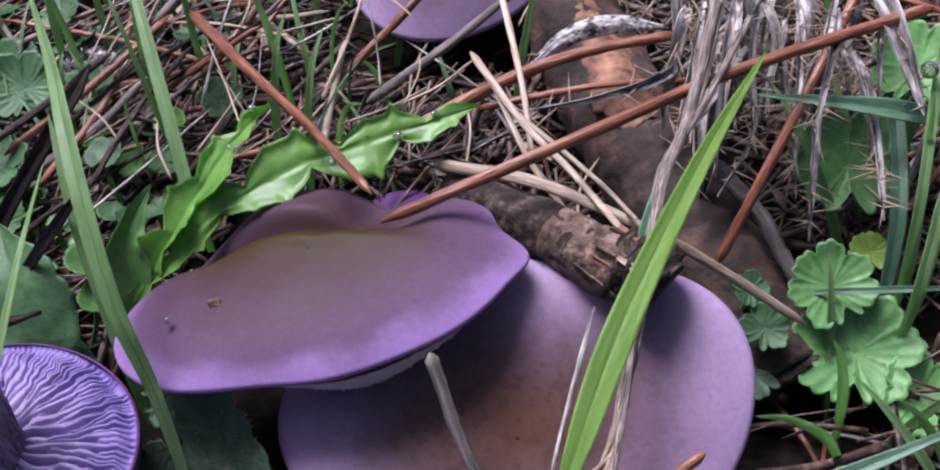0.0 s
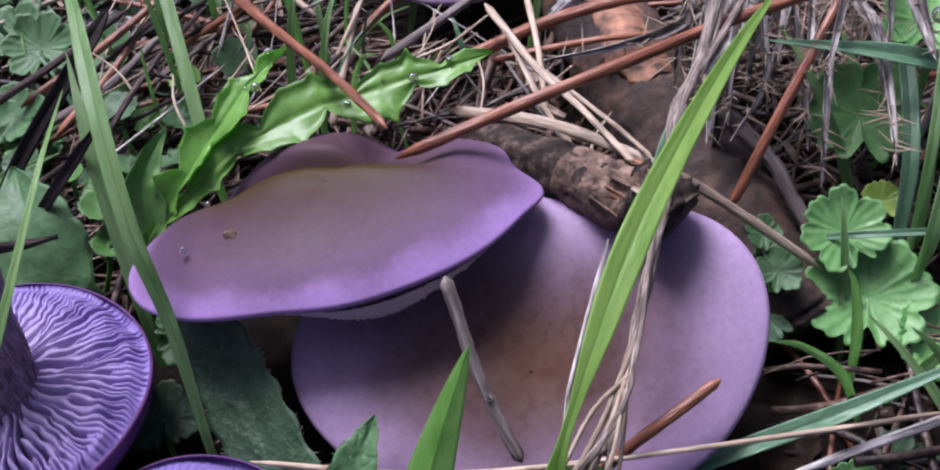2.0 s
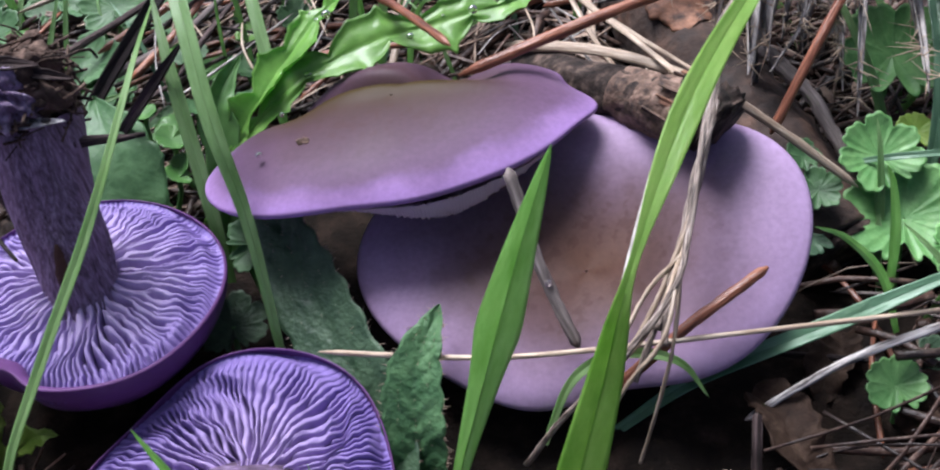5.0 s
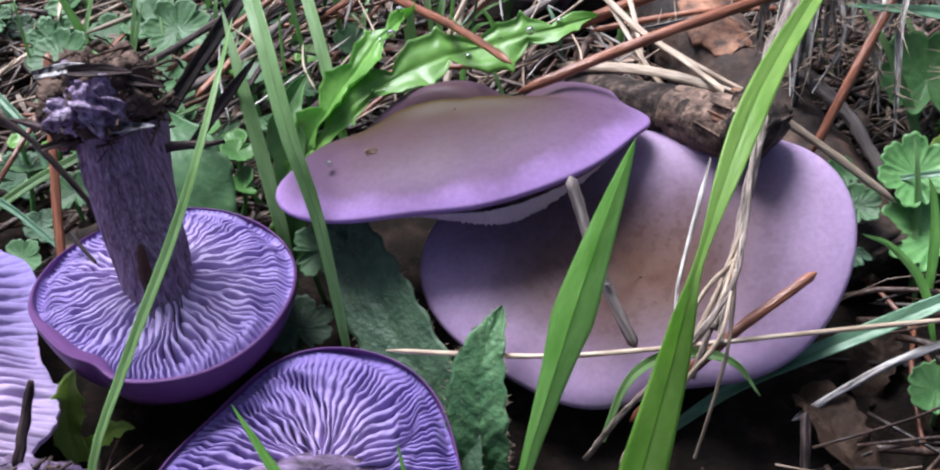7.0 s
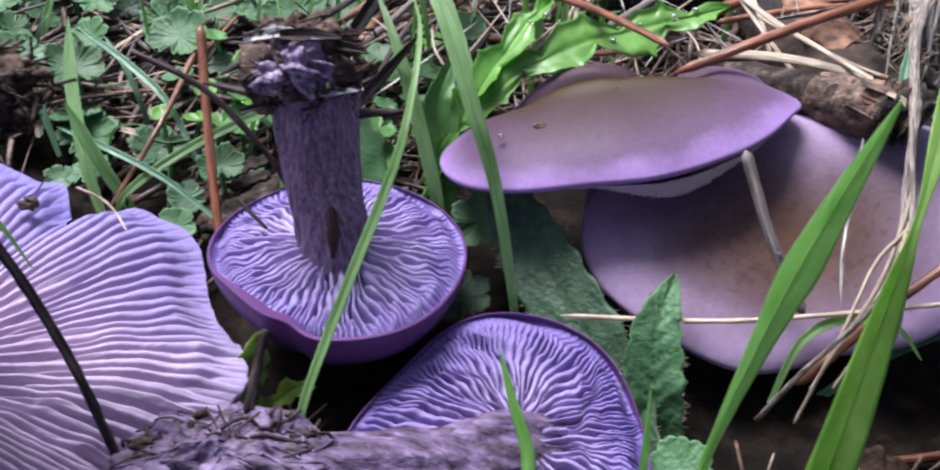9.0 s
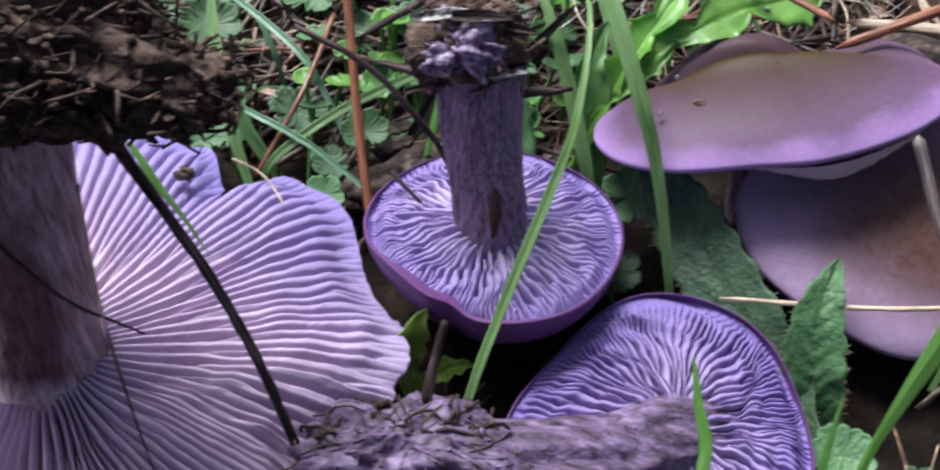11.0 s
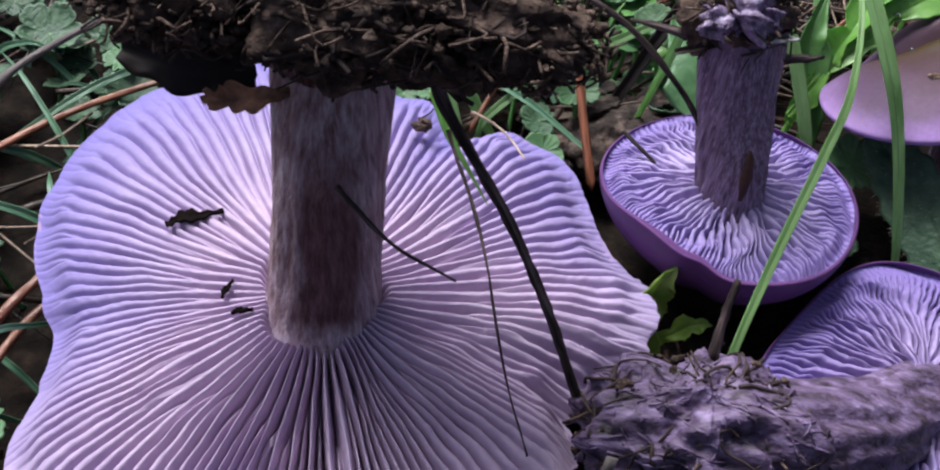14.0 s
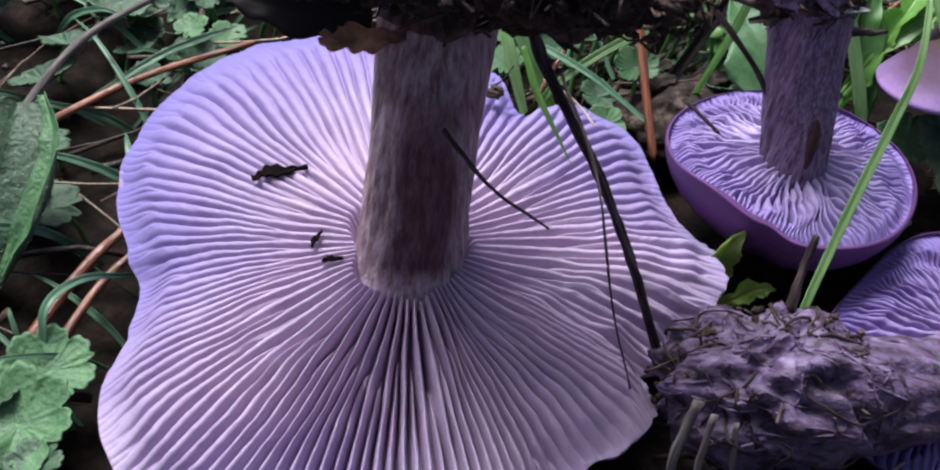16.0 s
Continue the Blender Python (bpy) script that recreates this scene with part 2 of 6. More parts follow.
BARK = mat("pine_bark", ((0.36, (0.007, 0.005, 0.004)), (0.52, (0.036, 0.025, 0.020)), (0.72, (0.17, 0.12, 0.095))), 260, 0.8, 1.0, 700, fine=0.6, spec=0.25)
BARKPALE = mat("torn_bark_inner", ((0.34, (0.03, 0.018, 0.013)), (0.5, (0.13, 0.080, 0.055)), (0.75, (0.36, 0.25, 0.19))), 330, 0.8, 1.0, 900, fine=0.5)
GRASS = mat("grass_blade", ((0.3, (0.27, 0.45, 0.17)), (0.7, (0.46, 0.66, 0.33))), 900, 0.36, 0.45, 2600, vary=0.14, translucent=0.65, fine=0.15, fibre=True)
GRASS_NEAR = mat("young_grass_blade", ((0.3, (0.34, 0.56, 0.19)), (0.7, (0.54, 0.76, 0.37))), 900, 0.36, 0.4, 2600, translucent=0.68, fine=0.12, fibre=True)
GRASS_TALL = mat("tall_grass_blade", ((0.3, (0.34, 0.59, 0.11)), (0.7, (0.55, 0.79, 0.24))), 900, 0.36, 0.4, 2600, translucent=0.68, fine=0.12, fibre=True)
GRASS_BLUE = mat("grass_blade_bluish", ((0.3, (0.09, 0.20, 0.11)), (0.7, (0.22, 0.38, 0.23))), 900, 0.34, 0.45, 2600, vary=0.2, translucent=0.3, fine=0.15, fibre=True)
LEAF = mat("leaf_wet_light_green", ((0.3, (0.14, 0.33, 0.05)), (0.7, (0.30, 0.56, 0.12))), 160, 0.36, 0.25, 400, vary=0.2, translucent=0.48, coat=0.22)
LEAF_SOFT = mat("leaf_downy_green", ((0.3, (0.12, 0.32, 0.085)), (0.7, (0.25, 0.49, 0.165))), 300, 0.45, 0.35, 900, vary=0.25, translucent=0.25, fine=0.15)
# darker, duller copy of LEAF_SOFT, mostly for leaves farther back
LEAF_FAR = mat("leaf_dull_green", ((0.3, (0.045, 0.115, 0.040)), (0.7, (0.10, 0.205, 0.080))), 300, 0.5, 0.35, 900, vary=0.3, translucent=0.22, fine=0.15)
LEAF_BRISTLY = mat("leaf_bristly_blue_green", ((0.3, (0.055, 0.145, 0.055)), (0.7, (0.145, 0.285, 0.12))), 260, 0.5, 0.8, 900, translucent=0.2, fine=0.25)
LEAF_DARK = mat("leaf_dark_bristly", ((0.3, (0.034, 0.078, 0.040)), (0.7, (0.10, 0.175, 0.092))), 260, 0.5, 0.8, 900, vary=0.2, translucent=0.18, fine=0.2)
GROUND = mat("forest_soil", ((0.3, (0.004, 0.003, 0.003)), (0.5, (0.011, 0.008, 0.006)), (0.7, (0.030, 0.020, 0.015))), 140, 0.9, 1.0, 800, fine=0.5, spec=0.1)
DEADLEAF = mat("dead_leaf_brown", ((0.3, (0.016, 0.009, 0.006)), (0.55, (0.034, 0.021, 0.014)), (0.8, (0.085, 0.056, 0.039))), 260, 0.7, 0.7, 900, vary=0.4, fine=0.3, spec=0.15)
CHIP = mat("black_chip", ((0.3, (0.003, 0.002, 0.002)), (0.7, (0.012, 0.008, 0.007))), 500, 0.9, 0.8, 900, spec=0.04)
RUST = mat("rust_brown_scar", ((0.3, (0.03, 0.012, 0.008)), (0.7, (0.09, 0.035, 0.02))), 400, 0.7, 0.8, 900)
WATER = bpy.data.materials.new("water")
WATER.use_nodes = True
WATER.node_tree.nodes["Principled BSDF"].inputs["Transmission Weight"].default_value = 1.0
WATER.node_tree.nodes["Principled BSDF"].inputs["Roughness"].default_value = 0.02
WATER.node_tree.nodes["Principled BSDF"].inputs["IOR"].default_value = 1.33


# ---- mesh helpers ----
def vnoise(x, y, seed=0):
    """Smooth value noise in -1..1 over arrays."""
    x, y = np.asarray(x, float), np.asarray(y, float)
    xi, yi = np.floor(x).astype(np.int64), np.floor(y).astype(np.int64)
    fx, fy = x - xi, y - yi
    fx, fy = fx * fx * (3 - 2 * fx), fy * fy * (3 - 2 * fy)

    def rnd(a, b):
        h = (a * 374761393 + b * 668265263 + seed * 144665 + 1013904223) & 0xFFFFFFFF
        h = ((h ^ (h >> 13)) * 1274126177) & 0xFFFFFFFF
        return ((h ^ (h >> 16)) & 0xFFFF) / 32767.5 - 1

    a = rnd(xi, yi) * (1 - fx) + rnd(xi + 1, yi) * fx
    b = rnd(xi, yi + 1) * (1 - fx) + rnd(xi + 1, yi + 1) * fx
    return a * (1 - fy) + b * fy


def grid_faces(m, n, wrap=False, start=0, flip=False):
    i, j = np.meshgrid(np.arange(m - 1), np.arange(n if wrap else n - 1), indexing="ij")
    k = (j + 1) % n
    f = np.stack([i * n + j, i * n + k, (i + 1) * n + k, (i + 1) * n + j], -1).reshape(-1, 4) + start
    return f[:, ::-1] if flip else f


def quads(name, verts, faces, smooth=True, rad=None):
    """A mesh from arrays of places and of four-cornered faces."""
    verts, faces = np.asarray(verts, np.float32).reshape(-1, 3), np.asarray(faces, np.int32)
    me = bpy.data.meshes.new(name)
    me.vertices.add(len(verts))
    me.vertices.foreach_set("co", verts.ravel())
    me.loops.add(faces.size)
    me.loops.foreach_set("vertex_index", faces.ravel())
    me.polygons.add(len(faces))
    me.polygons.foreach_set("loop_start", np.arange(0, faces.size, 4, dtype=np.int32))
    if rad is not None:
        me.attributes.new("rad", "FLOAT", "POINT").data.foreach_set("value", np.asarray(rad, np.float32).ravel())
    me.update(calc_edges=True)
    me.validate()
    if smooth:
        me.polygons.foreach_set("use_smooth", np.ones(len(me.polygons), bool))
    return me


def curve(points, n):
    """n places along a smooth curve through the points."""
    p = np.asarray(points, float)
    if len(p) == 2:
        return p[0] + (p[1] - p[0]) * np.linspace(0, 1, n)[:, None]
    q = np.vstack([2 * p[0] - p[1], p, 2 * p[-1] - p[-2]])
    s = np.linspace(0, len(p) - 1 - 1e-9, n)
    i, t = s.astype(int), (s % 1)[:, None]
    a, b, c, d = q[i], q[i + 1], q[i + 2], q[i + 3]
    return 0.5 * (2 * b + (c - a) * t + (2 * a - 5 * b + 4 * c - d) * t**2 + (3 * b - a - 3 * c + d) * t**3)


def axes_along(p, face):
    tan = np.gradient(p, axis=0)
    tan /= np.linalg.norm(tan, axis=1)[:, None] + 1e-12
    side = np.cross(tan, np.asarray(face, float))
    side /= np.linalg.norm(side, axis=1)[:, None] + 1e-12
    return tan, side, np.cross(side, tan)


def tube_arrays(points, radius, n=24, sides=10, flat=1.0, rough=0.0, face=(0.1, -0.6, 0.8), seed=1, closed=True):
    """A round or flattened rod along a curve; radius: a number or a function of 0..1."""
    p = curve(points, n)
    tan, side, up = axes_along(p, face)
    s = np.linspace(0, 1, n)
    r = np.array([radius(v) if callable(radius) else radius for v in s])
    if closed:
        p = np.vstack([p[:1], p, p[-1:]])
        side, up = np.vstack([side[:1], side, side[-1:]]), np.vstack([up[:1], up, up[-1:]])
        r = np.concatenate([[1e-6], r, [1e-6]])
        s = np.concatenate([[0], s, [1]])
    a = np.linspace(0, 2 * math.pi, sides, endpoint=False)
    rr = r[:, None] * (1 + rough * (vnoise(s[:, None] * n * 0.6, a[None] * 1.9, seed) + 0.5 * vnoise(s[:, None] * n * 1.7, a[None] * 4, seed + 7)))
    v = p[:, None] + side[:, None] * (rr * np.cos(a))[..., None] + up[:, None] * (rr * np.sin(a) * flat)[..., None]
    return v.reshape(-1, 3), grid_faces(len(p), sides, True)


def streaked(me, rows, cols, points, width, around):
    """Gives a rod or blade coordinates that run along its fibres, for the material's grain."""
    p = np.asarray(points, float)
    length = np.linalg.norm(np.diff(p, axis=0), axis=1).sum()
    s = np.linspace(0, 1, rows)[:, None] * length * 0.10 + 0 * np.arange(cols)
    a = np.arange(cols)[None] / cols * 2 * math.pi + 0 * s
    x, y = (np.cos(a) * width, np.sin(a) * width) if around else (np.abs(np.arange(cols) - cols / 2 + 0.5)[None] / cols * 2.2 * width + 0 * s, 0 * s)
    shift = (p[0] * 37.0 + p[-1] * 53.0) % 1.0
    co = np.stack([x, y, s], -1).reshape(-1, 3) + shift
    if len(co) == len(me.vertices):
        me.attributes.new("fibre", "FLOAT_VECTOR", "POINT").data.foreach_set("vector", co.astype(np.float32).ravel())
    return me


def tube(name, points, radius, n=24, sides=10, **k):
    w = radius(0.5) if callable(radius) else radius
    return streaked(quads(name, *tube_arrays(points, radius, n=n, sides=sides, **k)), n + 2, sides, points, w, True)


def blade_arrays(points, width, n=28, face=(0.05, -0.7, 0.7), fold=0.25, thick=0.00016, tip=0.25, base=0.55, twist=0.0, shape=None):
    """A grass blade: folded along its midrib, tapering to the tip (the last point)."""
    p = curve(points, n)
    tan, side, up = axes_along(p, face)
    s = np.linspace(0, 1, n)
    w = width / 2 * (base + (1 - base) * np.minimum(1, s / 0.35)) * np.clip((1 - s) / max(tip, 1e-3), 0, 1) ** 0.7 + 2e-5
    if shape:
        w = width / 2 * np.array([shape(v) for v in s]) + 2e-5
    tw = twist * s
    sd = side * np.cos(tw)[:, None] + up * np.sin(tw)[:, None]
    u2 = up * np.cos(tw)[:, None] - side * np.sin(tw)[:, None]
    lat = np.array([-1, -0.8, -0.6, -0.4, -0.2, -0.07, 0, 0.07, 0.2, 0.4, 0.6, 0.8, 1])
    hgt = np.abs(lat) * fold + np.where(np.abs(lat) < 0.02, -0.03, 0) + 0.009 * np.array([0, 1, -1, 1, -1, 0, 0, 0, -1, 1, -1, 1, 0])
    top = p[:, None] + sd[:, None] * (w[:, None] * lat)[..., None] + u2[:, None] * (w[:, None] * hgt)[..., None]
    low = top[:, ::-1] - u2[:, None] * np.full((n, 13), thick)[..., None]
    v = np.concatenate([top, low], 1)
    return v.reshape(-1, 3), grid_faces(n, 26, True)


def blade(name, points, width, n=28, **k):
    return streaked(quads(name, *blade_arrays(points, width, n=n, **k)), n, 26, points, width / 2, False)


def joined(parts):
    """Several pairs of places and faces as one pair."""
    vs, fs, k = [], [], 0
    for v, f in parts:
        vs.append(v)
        fs.append(f + k)
        k += len(v)
    return np.vstack(vs), np.vstack(fs)


def leaf_arrays(points, half, n=70, m=9, face=(0, -0.5, 0.86), cup=0.15, ruffle=0.0, thick=0.00025, seed=1, vein=0.0):
    """A leaf along its midrib; half(s, side) is the width of either half at 0..1 along it."""
    p = curve(points, n)
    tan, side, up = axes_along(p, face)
    s = np.linspace(0, 1, n)
    lat = np.linspace(-1, 1, 2 * m + 1)
    wl = np.array([half(v, -1) for v in s])
    wr = np.array([half(v, 1) for v in s])
    w = np.where(lat[None] < 0, wl[:, None], wr[:, None])
    length = np.linalg.norm(np.diff(p, axis=0), axis=1).sum()
    h = cup * w * np.abs(lat) ** 1.5 + ruffle * np.abs(lat) ** 2 * vnoise(s[:, None] * 9 + np.sign(lat) * 5, np.abs(lat)[None] * 1.5, seed)
    h = h - 0.00035 * np.exp(-(lat * 9) ** 2)[None] - vein * np.abs(np.sin((s[:, None] - np.abs(lat) * 0.16) * 30)) ** 6 * (1 - np.abs(lat))
    sweep = -np.abs(lat)[None, :, None] * w[..., None] * 0.25 * -1
    top = p[:, None] + side[:, None] * (w * lat)[..., None] + up[:, None] * h[..., None] + tan[:, None] * sweep * 0.5
    low = top - up[:, None] * thick
    k = 2 * m + 1
    v = np.concatenate([top, low[:, ::-1]], 1)
    return v.reshape(-1, 3), grid_faces(n, 2 * k, True)


def round_leaf_arrays(radius, lobes=7, teeth=3, notch=0.5, cup=0.2, seed=1, rings=14, spokes=126, thick=0.0003, depth=0.27):
    """A rounded, lobed leaf with a notch at its stalk, flat about z, its stalk end at the origin and its notch towards -y."""
    a = np.linspace(0, 2 * math.pi, spokes, endpoint=False)
    back = np.abs(((a + math.pi / 2 + math.pi) % (2 * math.pi)) - math.pi)
    lob = np.abs(np.cos((a + math.pi / 2) * lobes / 2)) ** 0.55
    tth = np.abs(np.cos((a + math.pi / 2) * lobes * teeth / 2)) ** 0.7
    r = radius * (1 - depth - 0.09 + depth * lob + 0.09 * tth) * (1 + 0.06 * vnoise(a * 2, a * 0, seed))
    r = r * (1 - notch * np.exp(-(back / 0.22) ** 2))
    q = np.linspace(0.02, 1, rings)
    x, y = q[:, None] * r * np.cos(a), q[:, None] * r * np.sin(a)
    fold = np.cos((a + math.pi / 2) * lobes) * 0.018 * radius
    z = cup * radius * q[:, None] ** 2 + fold * q[:, None] ** 1.2 + 0.05 * radius * vnoise(x / radius * 2.2, y / radius * 2.2, seed + 3) * q[:, None]
    top = np.stack([x, y, z], -1)
    low = top - np.array([0, 0, thick])
    v = np.concatenate([top, low[::-1]], 0)
    return v.reshape(-1, 3), grid_faces(2 * rings, spokes, True)


def part(name, me, material, parent=None, label=""):
    """Links a mesh as one object under a thing or a part."""
    me.materials.clear()
    me.materials.append(material)
    ob = new(name, me)
    if parent is not None:
        ob.parent = parent
    if label:
        ob["label"] = label
    return ob


def thing(name, label, category, group="", at=(0, 0, 0), kind=""):
    ob = new(name)
    ob.location = at
    ob.empty_display_size = 0.01
    return tagged(ob, label, category, group, kind)


def single(name, me, material, label, category, group="", kind=""):
    return tagged(part(name, me, material), label, category, group, kind)


def local(points, at):
    return [tuple(np.asarray(p, float) - np.asarray(at, float)) for p in points]


# ---- mushrooms ----
def outline(c):
    """Distance of a margin from its middle by angle: c holds millimetres of the mean and of waves of rising number."""
    def r(a):
        v = np.full_like(a, c[0])
        for k in range(1, (len(c) - 1) // 2 + 1):
            v = v + c[2 * k - 1] * np.cos(k * a) + c[2 * k] * np.sin(k * a)
        return v / 1000
    return r


def tilted(normal):
    n = Vector(normal).normalized()
    x = Vector((1, 0, 0))
    x = (x - n * x.dot(n)).normalized()
    y = n.cross(x)
    return np.array([x, y, n]).T


def cap_skin(r, turn, up, top, edge, wave, steps=220, rings=46, lip=0.9, lip_drop=0.0, stain=None, roll=None, dull=None):
    """Cap skin from the middle out over the rounded margin and back to where the gills begin."""
    a = np.linspace(0, 2 * math.pi, steps, endpoint=False)
    rho = np.sin(np.linspace(0.004, 1, rings) * math.pi / 2)
    rr, zz, rd = list(rho), [top(v) for v in rho], list(rho)
    mean = float(r(a).mean())
    e = edge / mean
    k0 = min(1.35, max(0.0, math.atan2(top(0.97) - top(0.995), 0.025 * mean)))
    for k in np.linspace(k0, math.pi, 10)[1:]:
        rr.append(1 + e * (math.sin(k) - math.sin(k0)))
        zz.append(top(1.0) - edge * (math.cos(k0) - math.cos(k)))
        rd.append(1.0)
    low = zz[-1]
    inward = [0.0] * len(rr)
    for k in np.linspace(0, 1, 6)[1:]:
        rr.append(1 - e * math.sin(k0) + (lip - 1 + e * math.sin(k0)) * k)
        zz.append(low + lip_drop * k * k)
        rd.append(1.0)
        inward.append(k)
    rr, zz = np.array(rr), np.array(zz)
    R = r(a)
    out = rr[:, None] - np.array(inward)[:, None] * (roll(a) if roll else 0 * a)
    x, y = out * R * np.cos(a), out * R * np.sin(a)
    z = up * (zz[:, None] + wave(np.minimum(rr, 1)[:, None], a[None]))
    v = np.stack([x, y, z], -1) @ turn.T
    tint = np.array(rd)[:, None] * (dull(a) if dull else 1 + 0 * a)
    me = quads("cap", v, grid_faces(len(rr), steps, True, flip=up < 0), rad=tint)
    if stain:
        me.attributes.new("stain", "FLOAT", "POINT").data.foreach_set("value", stain(x, y).astype(np.float32).ravel())
    return me


def gills(parent, material, r, turn, up, base, depth, wave, count, inner, outer=0.95, rings=60, split=0.42, wander=1.0, seed=1, sharp=3.0, crumple=0.3, third=0.66, sink=0.0, even=0.0, deep=None, slim=0.0, slits=0.0, rag=0.0, pale=None):
    """Gills, each a thin wavy ridge of its own from the stem to the margin, long and short ones in turn."""
    per = 32
    cols = count * per
    u = (np.arange(cols) / per)[None]
    a0 = u / count * 2 * math.pi
    q = np.linspace(inner, outer, rings)[:, None]
    cx, cy = np.cos(a0), np.sin(a0)
    lat = 0.0016 * vnoise(q * 3.2 + cx * 2.5 + 9, cy * 2.5 + 4, seed) + 0.0010 * q * vnoise(q * 7 + cx * 6 + 3, cy * 6, seed + 1)
    lat = lat + 0.00042 * q * vnoise(q * 15 + cx * count * 0.10, cy * count * 0.10, seed + 2) + 0.00022 * vnoise(q * 30 + cx * count * 0.16, cy * count * 0.16, seed + 3) * q
    crumple = crumple * (1 + rag * bump_at(a0, 352, 38))
    lat = lat + crumple * 0.0008 * q * vnoise(q * 10 + cx * count * 0.13 + 7, cy * count * 0.13, seed + 12)
    a = a0 + wander * lat / (q * r(a0)) * np.clip((q - inner) / 0.12, 0, 1)
    R = r(a)
    k = np.floor(u)
    d = np.abs(u - k - 0.5) * 2
    jit = 0.16 * vnoise(k * 1.7 + 0.5 + 0 * q, 0 * q + 0.5, seed + 5)

    def step(x, lo, hi):
        t = np.clip((x - lo) / (hi - lo), 0, 1)
        return t * t * (3 - 2 * t)

    s1 = step(q, split + jit - 0.16, split + jit + 0.20)
    quarter = np.floor(u * 2)
    jit2 = 0.12 * vnoise(quarter * 2.1 + 0.5 + 0 * q, 0 * q + 2.5, seed + 6)
    third = third + 0.3 * slim * bump_at(a, 270, 45)
    s2 = step(q, third + jit2 - 0.06, third + jit2 + 0.10)
    w = (1 - 0.46 * s1) * (1 - 0.5 * s2)
    sharp = sharp * (1 - slim * bump_at(a, 270, 45))
    h = np.maximum(0, 1 - (d / w) ** sharp)
    k2 = np.floor(u + 0.5)
    dk = deep(a) if deep else 1.0
    # neighbouring gills run together in places and leave short slits open between them
    gap = vnoise(q * 9 + cx * count * 0.30, cy * count * 0.30 + q * 3, seed + 14)
    dk = dk * (1 - slits + slits * np.clip(0.45 + 1.5 * gap, 0, 1.35))
    tall = 0.88 + 0.08 * even + 0.20 * (1 - 0.8 * even) * vnoise(k * 2.3 + 5.5, q * 3.5, seed + 8)
    tall2 = 0.74 + 0.22 * even + 0.26 * (1 - 0.85 * even) * vnoise((k2 % count) * 2.9 + 1.5, q * 3.5, seed + 9)
    tall3 = 0.62 + 0.30 * even + 0.24 * (1 - 0.85 * even) * vnoise(quarter * 3.1 + 2.5, q * 3.5, seed + 10)
    h = np.maximum(h * tall, s1 * np.maximum(0, 1 - ((1 - d) / (0.46 * (1 - 0.4 * s2))) ** sharp) * tall2)
    h = np.maximum(h, s2 * np.maximum(0, 1 - (np.abs(d - 0.5) / 0.24) ** sharp) * tall3)
    ends = (0.45 + 0.55 * step(q, inner, inner + 0.06)) * (1 - 0.7 * step(q, outer - 0.14, outer))
    rise = (depth + sink * (1 - q**5)) * (1.15 - 0.5 * q)
    z = base(q) + sink * (1.15 - 0.5 * q) * (1 - q**5) - rise * (1 - dk * (1 - h)) * ends + wave(q, a) + crumple * 0.0012 * q * vnoise(q * 11 + cx * count * 0.12, cy * count * 0.12 + 5, seed + 13) + 0.00010 * vnoise(q * 60 + cx * 50, cy * 50, seed + 11)
    v = np.stack([q * R * np.cos(a), q * R * np.sin(a), up * z], -1) @ turn.T
    # pale(a) weakens the darker margin tint by angle, to paint in a brighter side
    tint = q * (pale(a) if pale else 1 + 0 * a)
    for i in range(count):
        for o in (8, -8):
            idx = (np.arange(17) + i * per + o) % cols
            part("gill", quads("gill", v[:, idx], grid_faces(rings, 17, flip=up > 0), rad=tint[:, idx]), material, parent)


def clump_mesh(rx, ry, rz, seed, rough=0.35, m=40, n=56):
    a = np.linspace(0, 2 * math.pi, n, endpoint=False)[None]
    b = np.linspace(0.03, math.pi - 0.03, m)[:, None]
    x, y, z = np.sin(b) * np.cos(a), np.sin(b) * np.sin(a), np.cos(b) + 0 * a
    k = 1 + rough * (vnoise(x * 2.2 + z, y * 2.2 - z * 1.3, seed) + 0.6 * vnoise(x * 5 + 9 + z * 2, y * 5 + z * 3, seed + 1) + 0.35 * vnoise(x * 12 + z * 7, y * 12 - z * 6, seed + 2))
    return np.stack([x * k * rx, y * k * ry, z * k * rz], -1).reshape(-1, 3), grid_faces(m, n, True)


def debris(rx, ry, rz, count, seed, size=0.0016, length=0.012):
    """Crumbs and short rootlets that cling to a clump of soil."""
    rng = random.Random(seed)
    parts = []
    for i in range(count):
        d = Vector((rng.gauss(0, 1), rng.gauss(0, 1), rng.gauss(0, 1))).normalized()
        c = np.array((d.x * rx, d.y * ry, d.z * rz)) * rng.uniform(0.85, 1.2)
        if i % 3:
            s = size * rng.uniform(0.3, 1.2)
            v, f = clump_mesh(s, s * rng.uniform(0.5, 1), s * rng.uniform(0.4, 0.9), seed + i, 0.8, 7, 8)
            parts.append((v + c, f))
        else:
            e = np.array((rng.gauss(0, 1), rng.gauss(0, 1), rng.gauss(0, 0.6)))
            e = e / np.linalg.norm(e) * length * rng.uniform(0.4, 1)
            bend = np.array((rng.gauss(0, 1), rng.gauss(0, 1), rng.gauss(0, 1))) * length * 0.12
            parts.append(tube_arrays([c - e / 2, c + bend, c + e / 2], rng.uniform(0.00012, 0.00034), n=6, sides=5))
    return joined(parts)


